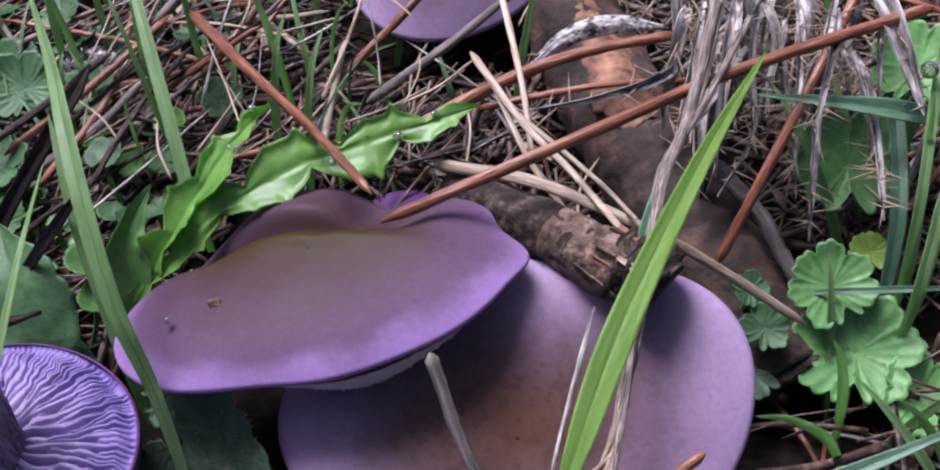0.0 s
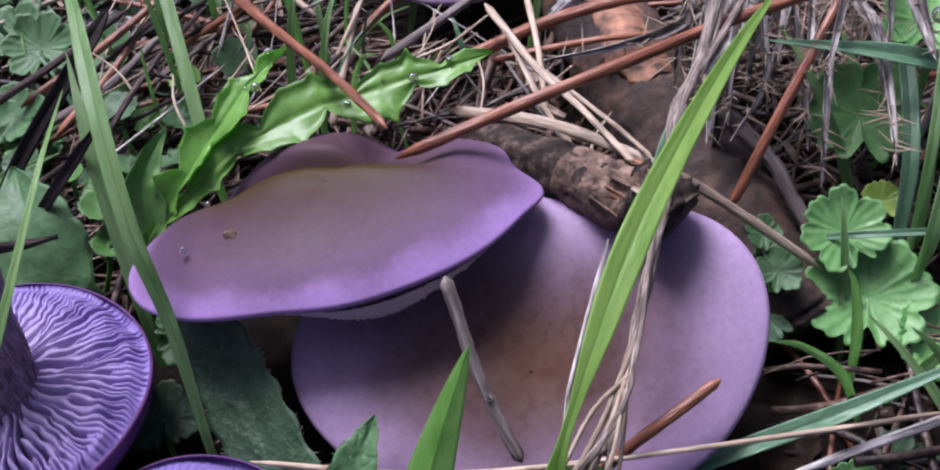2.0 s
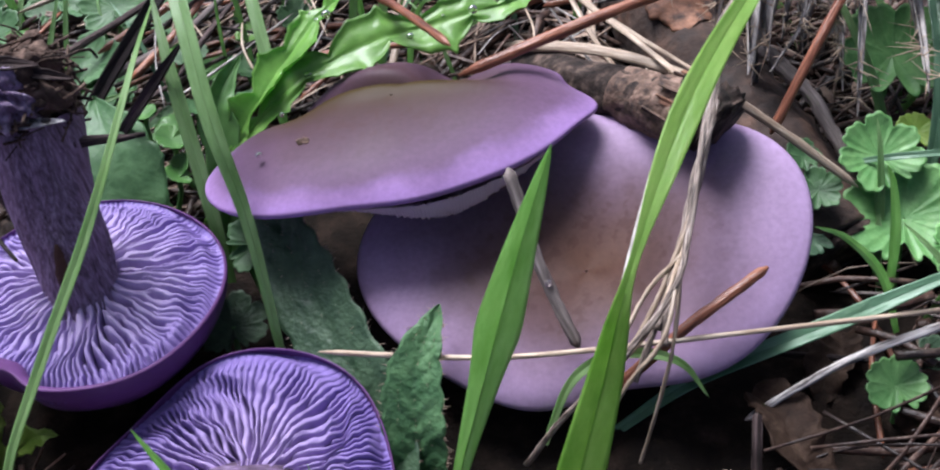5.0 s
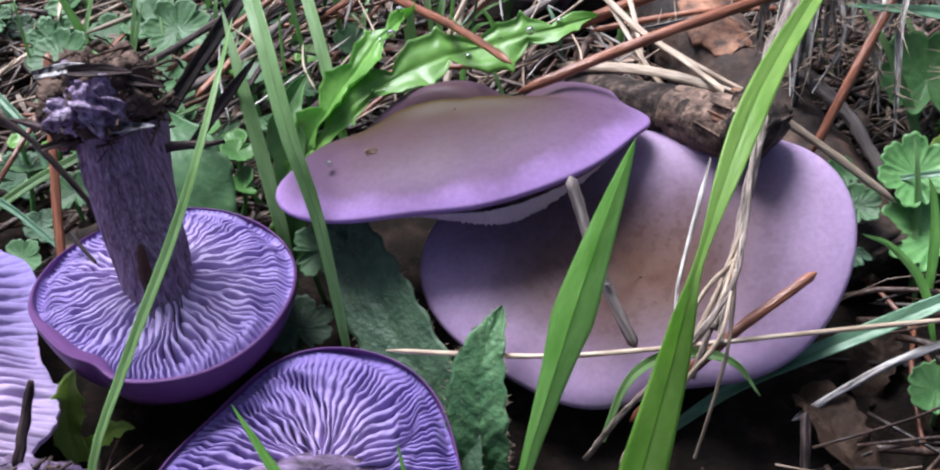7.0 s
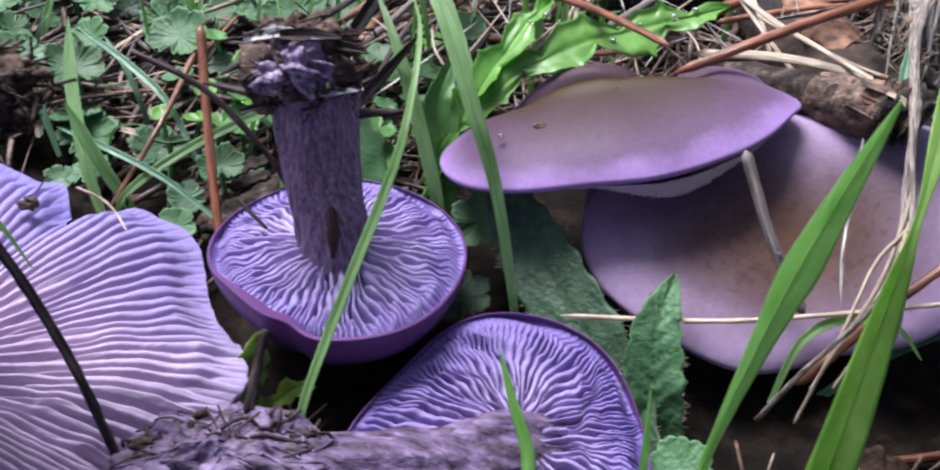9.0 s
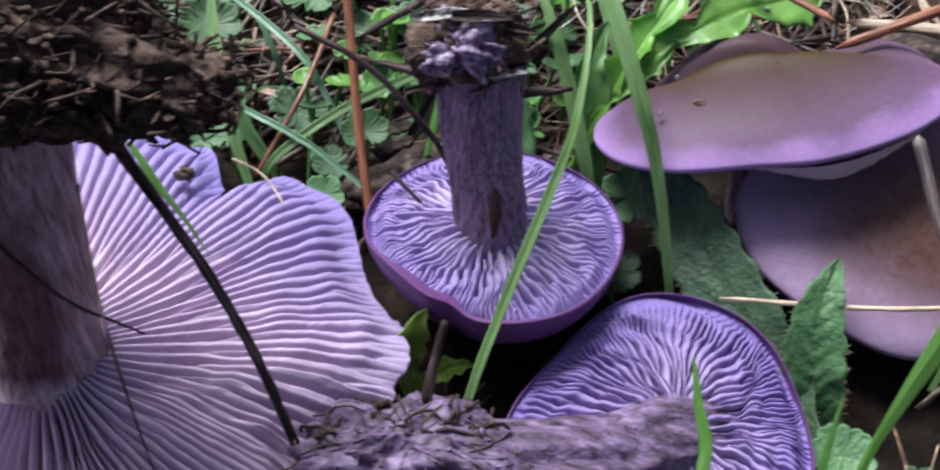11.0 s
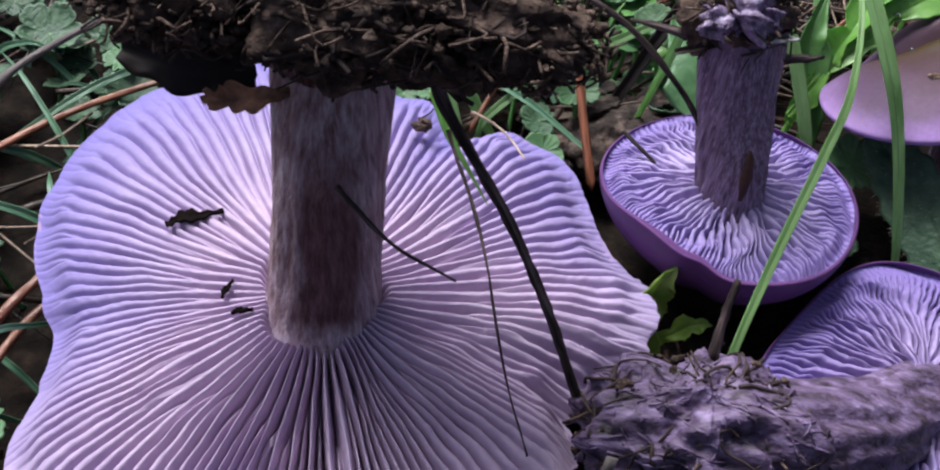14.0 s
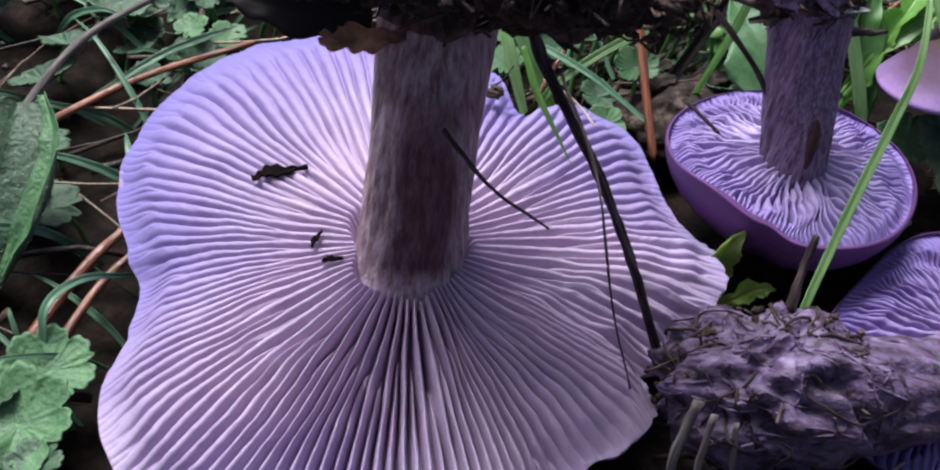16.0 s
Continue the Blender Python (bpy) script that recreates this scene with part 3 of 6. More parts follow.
def strands(verts, m, n, count, seed, radius, steps, lift, down=0.0):
    """Thin fibres that lie along the surface of a clump, their ends standing off a little."""
    g = verts.reshape(m, n, 3)
    c = verts.mean(0)
    rng = random.Random(seed)
    out = []
    for k in range(count):
        i, j = rng.uniform(3, m - 4), rng.uniform(0, n)
        di, dj = rng.gauss(down, 1), rng.gauss(0, 1)
        f = steps * rng.uniform(0.5, 1.2) / math.hypot(di, dj)
        line = []
        for e in range(5):
            p = g[int(min(m - 2, max(1, i + di * f * e / 4))), int(j + dj * f * e / 4) % n]
            d = (p - c) / (np.linalg.norm(p - c) + 1e-9)
            line.append(p + d * lift * (rng.uniform(0, 0.6) + (1.2 * rng.random() if e == 4 else 0)))
        out.append(tube_arrays(line, radius * rng.uniform(0.5, 1.3), n=9, sides=5, flat=0.6))
    return joined(out)


def stem_mesh(points, radius, rough=0.10, seed=3, n=50, sides=56):
    """A stem with shallow lengthwise ribs."""
    p = curve(points, n)
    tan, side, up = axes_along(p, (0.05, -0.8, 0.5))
    s = np.linspace(0, 1, n)
    a = np.linspace(0, 2 * math.pi, sides, endpoint=False)
    r = np.array([radius(v) for v in s])
    k = 1 + rough * (0.5 * vnoise(a[None] * 2.1 + 4, s[:, None] * 3, seed) + 0.35 * vnoise(a[None] * 7, s[:, None] * 3.5, seed + 1) + 0.22 * vnoise(a[None] * 17, s[:, None] * 9, seed + 2))
    k[:, -3:] = k[:, :3] * np.array([0.75, 0.5, 0.25]) + k[:, -3:] * np.array([0.25, 0.5, 0.75])
    v = p[:, None] + side[:, None] * (r[:, None] * k * np.cos(a))[..., None] + up[:, None] * (r[:, None] * k * np.sin(a))[..., None]
    # paler at the base and in bands along both flanks
    paleness = 1.1 * np.exp(-(np.maximum(0, s - 0.17) / 0.13) ** 2)[:, None] * (0.8 + 0.35 * vnoise(a[None] * 6, s[:, None] * 25, seed + 4)) + 0.55 * np.clip(np.abs(np.cos(a))[None] - 0.55, 0, 1) * (1 + vnoise(a[None] * 9, s[:, None] * 14, seed + 5))
    me = quads("stem", v, grid_faces(n, sides, True), rad=paleness)
    off = np.abs(((a - math.pi / 2 + 0.1 + math.pi) % (2 * math.pi)) - math.pi)[None] + 0.22 * vnoise(a[None] * 5, s[:, None] * 9, seed + 6)
    rubbed = np.clip((0.80 - off) / 0.35, 0, 1) * np.clip((s[:, None] - 0.30) / 0.08, 0, 1) * np.clip((0.95 - s[:, None]) / 0.2, 0, 1)
    me.attributes.new("worn", "FLOAT", "POINT").data.foreach_set("value", np.asarray(rubbed, np.float32).ravel())
    return me


def bump_at(a, middle, width):
    return np.exp(-((((a - radians(middle)) + math.pi) % (2 * math.pi) - math.pi) / radians(width)) ** 2)


# ---- ground ----
def ground_z(x, y):
    """Height of the soil: nearly level, with small hummocks."""
    near = np.exp(-((x + 0.05) ** 2 + (y - 0.1) ** 2) / 0.4)
    return -0.0085 + near * (0.0035 * vnoise(x * 22, y * 22, 3) + 0.0016 * vnoise(x * 70, y * 70, 4) + 0.0007 * vnoise(x * 260, y * 260, 5)) \
        + 0.010 * np.exp(-((x - 0.075) ** 2 + (y - 0.205) ** 2) / 0.0016) + 0.05 * vnoise(x * 0.9 + 3, y * 0.9, 8) * (1 - near)


g = np.linspace(-1, 1, 331)
gx = np.sinh(g * 7.2) / math.sinh(7.2) * 60
gx = np.sign(g) * np.maximum(np.abs(gx), np.abs(g) * 0.33) - 0.05
GX, GY = np.meshgrid(gx, gx + 0.15, indexing="ij")
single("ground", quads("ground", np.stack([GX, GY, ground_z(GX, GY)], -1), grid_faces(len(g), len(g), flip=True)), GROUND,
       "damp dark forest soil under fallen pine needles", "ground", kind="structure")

# ---- mushrooms ----
flat_wave = lambda q, a: 0 * q * a

# brown-lilac cap with a wavy back margin, growing upright
C = (-0.0238, 0.1345, 0.0334)
T = tilted((-0.159, 0.069, 0.985))
o_a = outline((31.9, -1.2, -0.4, 5.8, 2.0, 0.6, -1.5, 0.7, 1.2, 0.2, -0.5))


def r_a(a):
    return o_a(a) - 0.0008 + 0.0022 * bump_at(a, 1, 7) - 0.0016 * bump_at(a, 14, 7) - 0.0034 * bump_at(a, 100, 55) - 0.0026 * bump_at(a, 58, 20)


def crest_a(x, y):
    """How far behind the crest that crosses the cap a place lies."""
    return y - (0.0048 - 0.03 * x - 4.0 * x * x)


def stain_a(x, y):
    d = crest_a(x, y)
    along = np.exp(-((x + 0.008) / 0.025) ** 4)
    return np.minimum(1, along * (0.95 * np.exp(-((d - 0.0012) / 0.0040) ** 2) + 0.45 * np.exp(-((d + 0.0035) / 0.0060) ** 2)) + 0.20 * np.exp(-((d + 0.001) / 0.005) ** 2) * np.exp(-((x - 0.008) / 0.018) ** 2))


def wave_a(q, a):
    x, y = q * o_a(a) * np.cos(a), q * o_a(a) * np.sin(a)
    d = crest_a(x, y)
    side = np.exp(-((x + 0.008) / 0.027) ** 4)
    dent = -0.0050 * np.exp(-(((x - 0.010) / 0.0085) ** 2 + ((y - 0.016) / 0.0075) ** 2)) - 0.0020 * np.exp(-((x + 0.022) ** 2 + (y - 0.003) ** 2) / 0.007**2)
    return dent + side * (0.0012 * np.exp(-((d + 0.0010) / 0.0030) ** 2) - 0.0052 * np.exp(-((d - 0.0052) / 0.0038) ** 2)) + q**3 * (
        -0.0042 * bump_at(a, 62, 17) - 0.0026 * bump_at(a, 30, 24) - 0.0022 * bump_at(a, 2, 12) - 0.0066 * bump_at(a, 158, 26) - 0.0016 * bump_at(a, 105, 30)) + 0.0005 * q * np.sin(3 * a + 1)


m_a = thing("mushroom", "brown-lilac mushroom cap with a wavy violet margin, among pine needles", "mushroom", "mushrooms", C)
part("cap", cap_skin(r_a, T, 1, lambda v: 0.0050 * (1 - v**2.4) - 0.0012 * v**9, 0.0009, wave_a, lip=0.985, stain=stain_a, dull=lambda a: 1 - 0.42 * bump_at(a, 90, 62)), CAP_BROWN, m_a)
gills(m_a, GILL_FRESH, r_a, T, 1, lambda q: -0.0022 - 0.0050 * (1 - q), 0.0026, lambda q, a: wave_a(q, a) - 0.0060 * np.minimum(1, (1 - q) / 0.06) * bump_at(a, 298, 36), 64, 0.22, 0.985, 44, seed=4, wander=0.4, crumple=0.1)
part("stem", stem_mesh(local([(-0.020, 0.138, -0.012), (-0.021, 0.137, 0.01), (-0.024, 0.135, 0.026)], C), lambda s: 0.0085 - 0.002 * s), STEM_PURPLE, m_a)

# broad pale cap with a sunken brown middle
C = (0.014, 0.107, 0.0185)
T = tilted((-0.10, -0.42, 1))
o_b = outline((36.1, -0.7, 5.0, 6.5, 1.5, 0.1, 1.5, 0.3, 0.0, -1.0, 0.4))


def r_b(a):
    return o_b(a) - 0.0018 * np.maximum(0, -np.sin(a)) - 0.0013 * bump_at(a, 8, 25)


def wave_b(q, a):
    return q**2.5 * (0.002 * bump_at(a, 20, 40) - 0.002 * bump_at(a, 285, 25) + 0.0012 * bump_at(a, 190, 30)) + 0.0005 * q * np.sin(4 * a)


m_b = thing("mushroom", "broad pale lilac mushroom cap with a sunken brown middle", "mushroom", "mushrooms", C)
part("cap", cap_skin(r_b, T, 1, lambda v: -0.0024 * (1 - v * v) ** 2 + 0.0012 * (1 - v**4) - 0.0016 * v**9, 0.0013, wave_b, lip=0.94), CAP_PALE, m_b)
gills(m_b, GILL_PALE, r_b, T, 1, lambda q: -0.0036 - 0.005 * (1 - q), 0.0035, wave_b, 30, 0.24, 0.95, 22, seed=9)
part("stem", stem_mesh(local([(0.020, 0.122, -0.014), (0.018, 0.116, 0.0), (0.015, 0.110, 0.011)], C), lambda s: 0.0095 - 0.002 * s), STEM_PURPLE, m_b)

# small violet cap lying gills up, stem standing, soil on its foot
C = (-0.083, 0.102, 0.0165)
T = tilted((0, 0.05, 1))


def r_c(a):
    return 0.0270 + 0.0006 * np.cos(2 * a + 1) + 0.0004 * np.sin(3 * a) + 0.0014 * bump_at(a, 305, 30) - 0.0018 * bump_at(a, 254, 8) - 0.0006 * bump_at(a, 60, 40)


def rim_c(q, a):
    return wave_c(q, a) - q**6 * (0.0030 * bump_at(a, 265, 60) + 0.0008 * bump_at(a, 222, 20))


def wave_c(q, a):
    return q**4 * (-0.0016 * bump_at(a, 226, 24) + 0.0012 * bump_at(a, 262, 18) + 0.0006 * np.sin(3 * a)) - 0.0008 * q**6 * np.sin(2 * a + 0.5)


m_c = thing("mushroom", "picked violet mushroom lying gills up, soil on its stem foot", "mushroom", "mushrooms", C)
part("cap", cap_skin(r_c, T, -1, lambda v: 0.0160 * max(0.0, 1 - v**3.2) ** 0.62, 0.0006, rim_c, lip=0.984, lip_drop=0.0020, roll=lambda a: 0.055 * bump_at(a, 265, 60) + 0.075 * bump_at(a, 234, 26) + 0.03 * bump_at(a, 250, 7)), CAP_PURPLE, m_c, "dark violet inrolled cap rim")
gills(m_c, GILL_MID, r_c, T, -1, lambda q: 0.0004 + 0.0028 * (1 - q**8) - 0.0040 * (1 - q**2), 0.0038, wave_c, 34, 0.20, 0.980, 80, 0.36, 0.9, seed=12, crumple=0.8, sink=0.0048, sharp=3.8, even=0.85, slits=0.75)
s_c = [(-0.0828, 0.0985, 0.0145), (-0.0838, 0.1015, 0.024), (-0.0855, 0.107, 0.038), (-0.0870, 0.1125, 0.0525)]
part("stem", stem_mesh(local(s_c, C), lambda s: 0.0064 + 0.0014 * math.exp(-s * 9) + 0.0024 * s, 0.16, 21), STEM_PURPLE, m_c, "fibrous grey-violet stem")
scar = part("scar", tube("scar", local([(-0.0826, 0.0930, 0.024), (-0.0822, 0.0947, 0.0295), (-0.0826, 0.0966, 0.0345)], C), lambda s: 0.0012 * math.sin(math.pi * (0.1 + 0.8 * s)), n=12, sides=8, flat=0.6, rough=0.3), RUST, m_c, "brown scar in the stem")
k_c = (-0.0885, 0.1135, 0.0565)
cl = part("soil_clump", quads("soil_clump", clump_mesh(0.0094, 0.0088, 0.0085, 31)[0] + np.array(local([k_c], C)), clump_mesh(0.01, 0.01, 0.01, 31)[1]), SOIL, m_c, "damp soil clinging to the stem foot")
dv, df = debris(0.0098, 0.0092, 0.0085, 380, 5, 0.0008, 0.012)
part("debris", quads("debris", dv + np.array(local([k_c], C)), df), CRUMB, cl)
my = clump_mesh(0.0070, 0.0054, 0.0056, 41, 0.46, 60, 76)
part("mycelium", quads("mycelium", my[0] + np.array(local([(-0.0895, 0.1072, 0.0590)], C)), my[1]), MYCELIUM, cl, "pale lilac mycelium")
for i, (x, y, z, a, w) in enumerate(((-0.093, 0.110, 0.0655, 0.2, 0.0022), (-0.086, 0.109, 0.0660, -0.3, 0.0026), (-0.080, 0.110, 0.0630, -0.7, 0.0020), (-0.083, 0.105, 0.0560, 0.1, 0.0018), (-0.095, 0.106, 0.0520, 0.5, 0.0016))):
    d = np.array((math.cos(a), 0.15, math.sin(a) * 0.4)) * 0.006
    o = np.array((x, y, z))
    part("bark_flake", blade("bark_flake", local([tuple(o - d), tuple(o + (0, -0.0006, 0.0006)), tuple(o + d)], C), w, n=16, fold=0.5, tip=0.4, base=0.7, thick=0.0004, twist=0.5), FLAKED if i in (0, 3) else ROOT, cl, "scrap of dry bark stuck in the soil")
part("rootlet", tube("rootlet", local([(-0.1235, 0.1165, 0.0565), (-0.109, 0.1135, 0.0495), (-0.0965, 0.1065, 0.0395), (-0.0900, 0.101, 0.0310)], C), lambda s: 0.0006 + 0.0001 * s, n=20, sides=7, rough=0.2), ROOT, cl)
part("rootlet", tube("rootlet", local([(-0.086, 0.1065, 0.0500), (-0.076, 0.111, 0.0470), (-0.0685, 0.1161, 0.0443)], C), lambda s: 0.0013 - 0.0008 * s, n=14, sides=7, rough=0.35), ROOT, cl)
part("rootlet", tube("rootlet", local([(-0.098, 0.108, 0.053), (-0.1045, 0.111, 0.0525), (-0.109, 0.113, 0.0515)], C), lambda s: 0.0011 - 0.0008 * s, n=10, sides=6, rough=0.3), ROOT, cl)

# violet cap lying on its side of the heap, its stem pointing away from it
C = (-0.045, 0.062, 0.004)
T = tilted((0, -0.2, 1))
r_d = outline((30.0, -2.6, -0.5, -0.9, 1.4, -0.8, -1.1, 0.6, 0.2, -0.0, -0.3))
wave_d = lambda q, a: q**3 * (0.0012 * np.sin(2 * a) + 0.0008 * np.sin(5 * a + 1))
m_d = thing("mushroom", "picked violet mushroom lying gills up, stem leaning towards a larger one", "mushroom", "mushrooms", C)
part("cap", cap_skin(r_d, T, -1, lambda v: 0.014 * max(0.0, 1 - v**3.0) ** 0.7, 0.0003, wave_d, lip=0.985, lip_drop=0.0004), CAP_PURPLE, m_d)
gills(m_d, GILL_DEEP, r_d, T, -1, lambda q: 0.0018 - 0.0030 * (1 - q**2), 0.0038, wave_d, 34, 0.10, 0.988, 84, 0.30, 1.0, seed=17, third=0.62, crumple=0.9, sink=0.0050, sharp=3.8, even=0.85, slits=0.75)
s_d = [(-0.0385, 0.0655, -0.009), (-0.046, 0.0603, 0.0005), (-0.057, 0.0520, 0.0070), (-0.071, 0.0450, 0.0130), (-0.094, 0.0375, 0.0175)]
part("stem", stem_mesh(local(s_d, C), lambda s: 0.0080 + 0.0062 * math.exp(-(s / 0.24) ** 2) + 0.0036 * s, 0.25, 44), FOOT, m_d, "soil-stained violet stem")
k_d = (-0.0930, 0.0372, 0.0195)
cv, cf = clump_mesh(0.0205, 0.0135, 0.0148, 51, 0.24, 70, 96)
cv = cv + np.array(local([k_d], C))
cl = part("soil_clump", quads("soil_clump", cv, cf), FOOT, m_d, "violet stem foot matted with soil")
part("fibre_tuft", quads("fibre_tuft", *strands(cv, 70, 96, 260, 27, 0.00024, 12, 0.0003, 1.0)), FOOT, cl, "pale violet fibres")["kind"] = "stuff"
part("root_tuft", quads("root_tuft", *strands(cv, 70, 96, 60, 28, 0.00032, 16, 0.0014, 1.2)), ROOT, cl, "dark rootlets and needles")["kind"] = "stuff"
dv, df = debris(0.0198, 0.0128, 0.0140, 120, 8, 0.0009, 0.011)
part("debris", quads("debris", dv + np.array(local([k_d], C)), df), CRUMB, cl)
part("rootlet", tube("rootlet", local([(-0.0915, 0.0480, 0.0290), (-0.0900, 0.0540, 0.0350), (-0.0888, 0.0572, 0.0405)], C), lambda s: 0.0010 - 0.0004 * s, n=12, sides=7, rough=0.4), ROOT, cl)
for pts, w in (([(-0.1090, 0.0260, 0.0290), (-0.1115, 0.0215, 0.0180), (-0.1105, 0.0190, 0.0060), (-0.1120, 0.0180, -0.0040)], 0.0010),
               ([(-0.1060, 0.0250, 0.0270), (-0.1070, 0.0205, 0.0160), (-0.1050, 0.0180, 0.0050), (-0.1065, 0.0160, -0.0040)], 0.0007),
               ([(-0.1020, 0.0245, 0.0260), (-0.1010, 0.0205, 0.0150), (-0.1020, 0.0180, 0.0040)], 0.0006)):
    part("strand", tube("strand", local(pts, C), lambda s, w=w: w * (1 - 0.4 * s), n=20, sides=7, flat=0.5, rough=0.3), TWIG, cl, "dry brown strand hanging from the foot")

# largest cap, lobed, gills up, thick stem with a heavy clump of soil
C = (-0.162, 0.055, 0.0135)
T = tilted((0, 0, 1))
o_e = outline((64.4, -3.3, 10.9, -5.8, -0.6, 3.3, 2.4, -2.0, 1.6, 1.8, 0.7, -0.8, -1.5, 0.0, 0.6, -0.8, 2.0, -0.4, 1.4))


def r_e(a):
    return o_e(a) + 0.0007 * vnoise(np.cos(a) * 14 + 30, np.sin(a) * 14, 6) + 0.0011 * vnoise(np.cos(a) * 45 + 60, np.sin(a) * 45, 9) * bump_at(a, 0, 34) - 0.0022 * bump_at(a, 349, 2.0) - 0.0016 * bump_at(a, 9, 1.6) + 0.0022 * bump_at(a, 81, 3.5) - 0.0088 * bump_at(a, 72, 4.5) - 0.0034 * bump_at(a, 132, 17)


def wave_e(q, a):
    return q**2.5 * (0.0016 * np.sin(2 * a + 0.6) + 0.0013 * np.sin(5 * a) + 0.0014 * np.sin(7 * a + 2) * q + 0.003 * bump_at(a, 352, 10) - 0.0025 * bump_at(a, 8, 10)
                     + 0.003 * bump_at(a, 182, 14) - 0.0025 * bump_at(a, 120, 30)) + 0.0032 * q**7 + 0.0009 * q**8 * vnoise(np.cos(a) * 9 + 20 + 0 * q, np.sin(a) * 9, 5)


m_e = thing("mushroom", "large picked mushroom lying gills up, lobed pale lilac gills, thick stem", "mushroom", "mushrooms", C)
part("cap", cap_skin(r_e, T, -1, lambda v: 0.013 * max(0.0, 1 - v**3.0) ** 0.8, 0.00015, wave_e, steps=420, lip=0.985), CAP_PALE, m_e)
# brighter right and front, darker left: uneven light put into the gill colour
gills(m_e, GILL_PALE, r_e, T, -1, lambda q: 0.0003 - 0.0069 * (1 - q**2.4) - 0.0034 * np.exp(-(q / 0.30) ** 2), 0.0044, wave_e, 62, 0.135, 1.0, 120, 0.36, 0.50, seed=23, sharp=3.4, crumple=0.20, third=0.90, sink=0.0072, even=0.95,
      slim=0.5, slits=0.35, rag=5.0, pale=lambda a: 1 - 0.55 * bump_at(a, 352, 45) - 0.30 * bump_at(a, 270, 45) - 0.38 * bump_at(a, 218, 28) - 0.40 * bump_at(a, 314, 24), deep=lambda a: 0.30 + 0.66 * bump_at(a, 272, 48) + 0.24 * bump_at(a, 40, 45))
s_e = [(-0.1618, 0.0535, 0.015), (-0.1618, 0.056, 0.026), (-0.1612, 0.061, 0.046), (-0.1605, 0.0675, 0.072)]
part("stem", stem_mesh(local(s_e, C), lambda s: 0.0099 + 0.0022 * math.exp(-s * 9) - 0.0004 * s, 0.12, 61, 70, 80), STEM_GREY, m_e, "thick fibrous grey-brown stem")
k_e = (-0.1565, 0.066, 0.0915)
cv, cf = clump_mesh(0.0230, 0.0150, 0.0115, 71, 0.4, 60, 80)
cl = part("soil_clump", quads("soil_clump", cv + np.array(local([k_e], C)), cf), SOIL, m_e, "heavy clump of dark soil and litter on the stem foot")
part("root_tuft", quads("root_tuft", *strands(cv + np.array(local([k_e], C)), 60, 80, 130, 33, 0.00034, 14, 0.0026)), ROOT, cl, "tangled dark rootlets")["kind"] = "stuff"
dv, df = debris(0.0250, 0.0165, 0.0122, 1100, 14, 0.0009, 0.012)
part("debris", quads("debris", dv + np.array(local([k_e], C)), df), CRUMB, cl)
cv, cf = clump_mesh(0.0110, 0.0090, 0.0065, 75, 0.4, 40, 50)
part("soil_lump", quads("soil_lump", cv + np.array(local([(-0.1820, 0.0590, 0.0910)], C)), cf), SOIL, cl)
dv, df = debris(0.0118, 0.0095, 0.0068, 420, 19, 0.0009, 0.009)
part("debris", quads("debris", dv + np.array(local([(-0.1820, 0.0590, 0.0910)], C)), df), CRUMB, cl)
cv, cf = clump_mesh(0.0105, 0.0080, 0.0055, 79, 0.4, 40, 50)
part("soil_lump", quads("soil_lump", cv + np.array(local([(-0.1300, 0.0610, 0.0865)], C)), cf), SOIL, cl)
dv, df = debris(0.0112, 0.0085, 0.0058, 380, 23, 0.0009, 0.009)
part("debris", quads("debris", dv + np.array(local([(-0.1300, 0.0610, 0.0865)], C)), df), CRUMB, cl)
part("dead_leaf", quads("dead_leaf", *leaf_arrays(local([(-0.170, 0.055, 0.0790), (-0.181, 0.057, 0.0775), (-0.1925, 0.061, 0.0765)], C), lambda s, k: 0.0040 * math.sin(math.pi * min(1, 0.12 + 0.8 * s)) ** 0.5 * (1 + 0.14 * math.sin(s * 17 + k)), n=40, m=5, face=(0, -0.75, 0.6), ruffle=0.002, thick=0.0006)), DARK, cl, "blackened dead leaf")
part("dead_leaf", quads("dead_leaf", *leaf_arrays(local([(-0.1640, 0.0515, 0.0790), (-0.1690, 0.0500, 0.0795), (-0.1735, 0.0505, 0.0775), (-0.1775, 0.0525, 0.0765)], C), lambda s, k: 0.0020 * math.sin(math.pi * min(1, 0.06 + 0.9 * s)) ** 0.7 * (1 + 0.35 * math.sin(s * 11 + 2 * k) + 0.2 * math.sin(s * 29 + k)), n=36, m=5, face=(0.2, -0.7, 0.7), cup=0.9, ruffle=0.0016, thick=0.0004)), BAREWOOD, cl, "curled brown leaf scrap")
part("rootlet", tube("rootlet", local([(-0.1470, 0.0690, 0.0790), (-0.1425, 0.0680, 0.0660), (-0.1290, 0.0592, 0.0465), (-0.1205, 0.0515, 0.0320), (-0.1143, 0.0442, 0.0199)], C), lambda s: 0.00120 - 0.0004 * s, n=40, sides=9, rough=0.22), ROOT, cl, "black root hanging down to the gills")
part("rootlet", tube("rootlet", local([(-0.157, 0.048, 0.064), (-0.1485, 0.046, 0.0545), (-0.1375, 0.0475, 0.0445)], C), lambda s: 0.00045 - 0.0002 * s, n=16, sides=6, rough=0.3), ROOT, cl)
part("rootlet", tube("rootlet", local([(-0.140, 0.046, 0.080), (-0.1335, 0.0300, 0.0745), (-0.1285, 0.0200, 0.058), (-0.1240, 0.0135, 0.047)], C), lambda s: 0.00028 - 0.00014 * s, n=20, sides=6, rough=0.5), ROOT, cl)
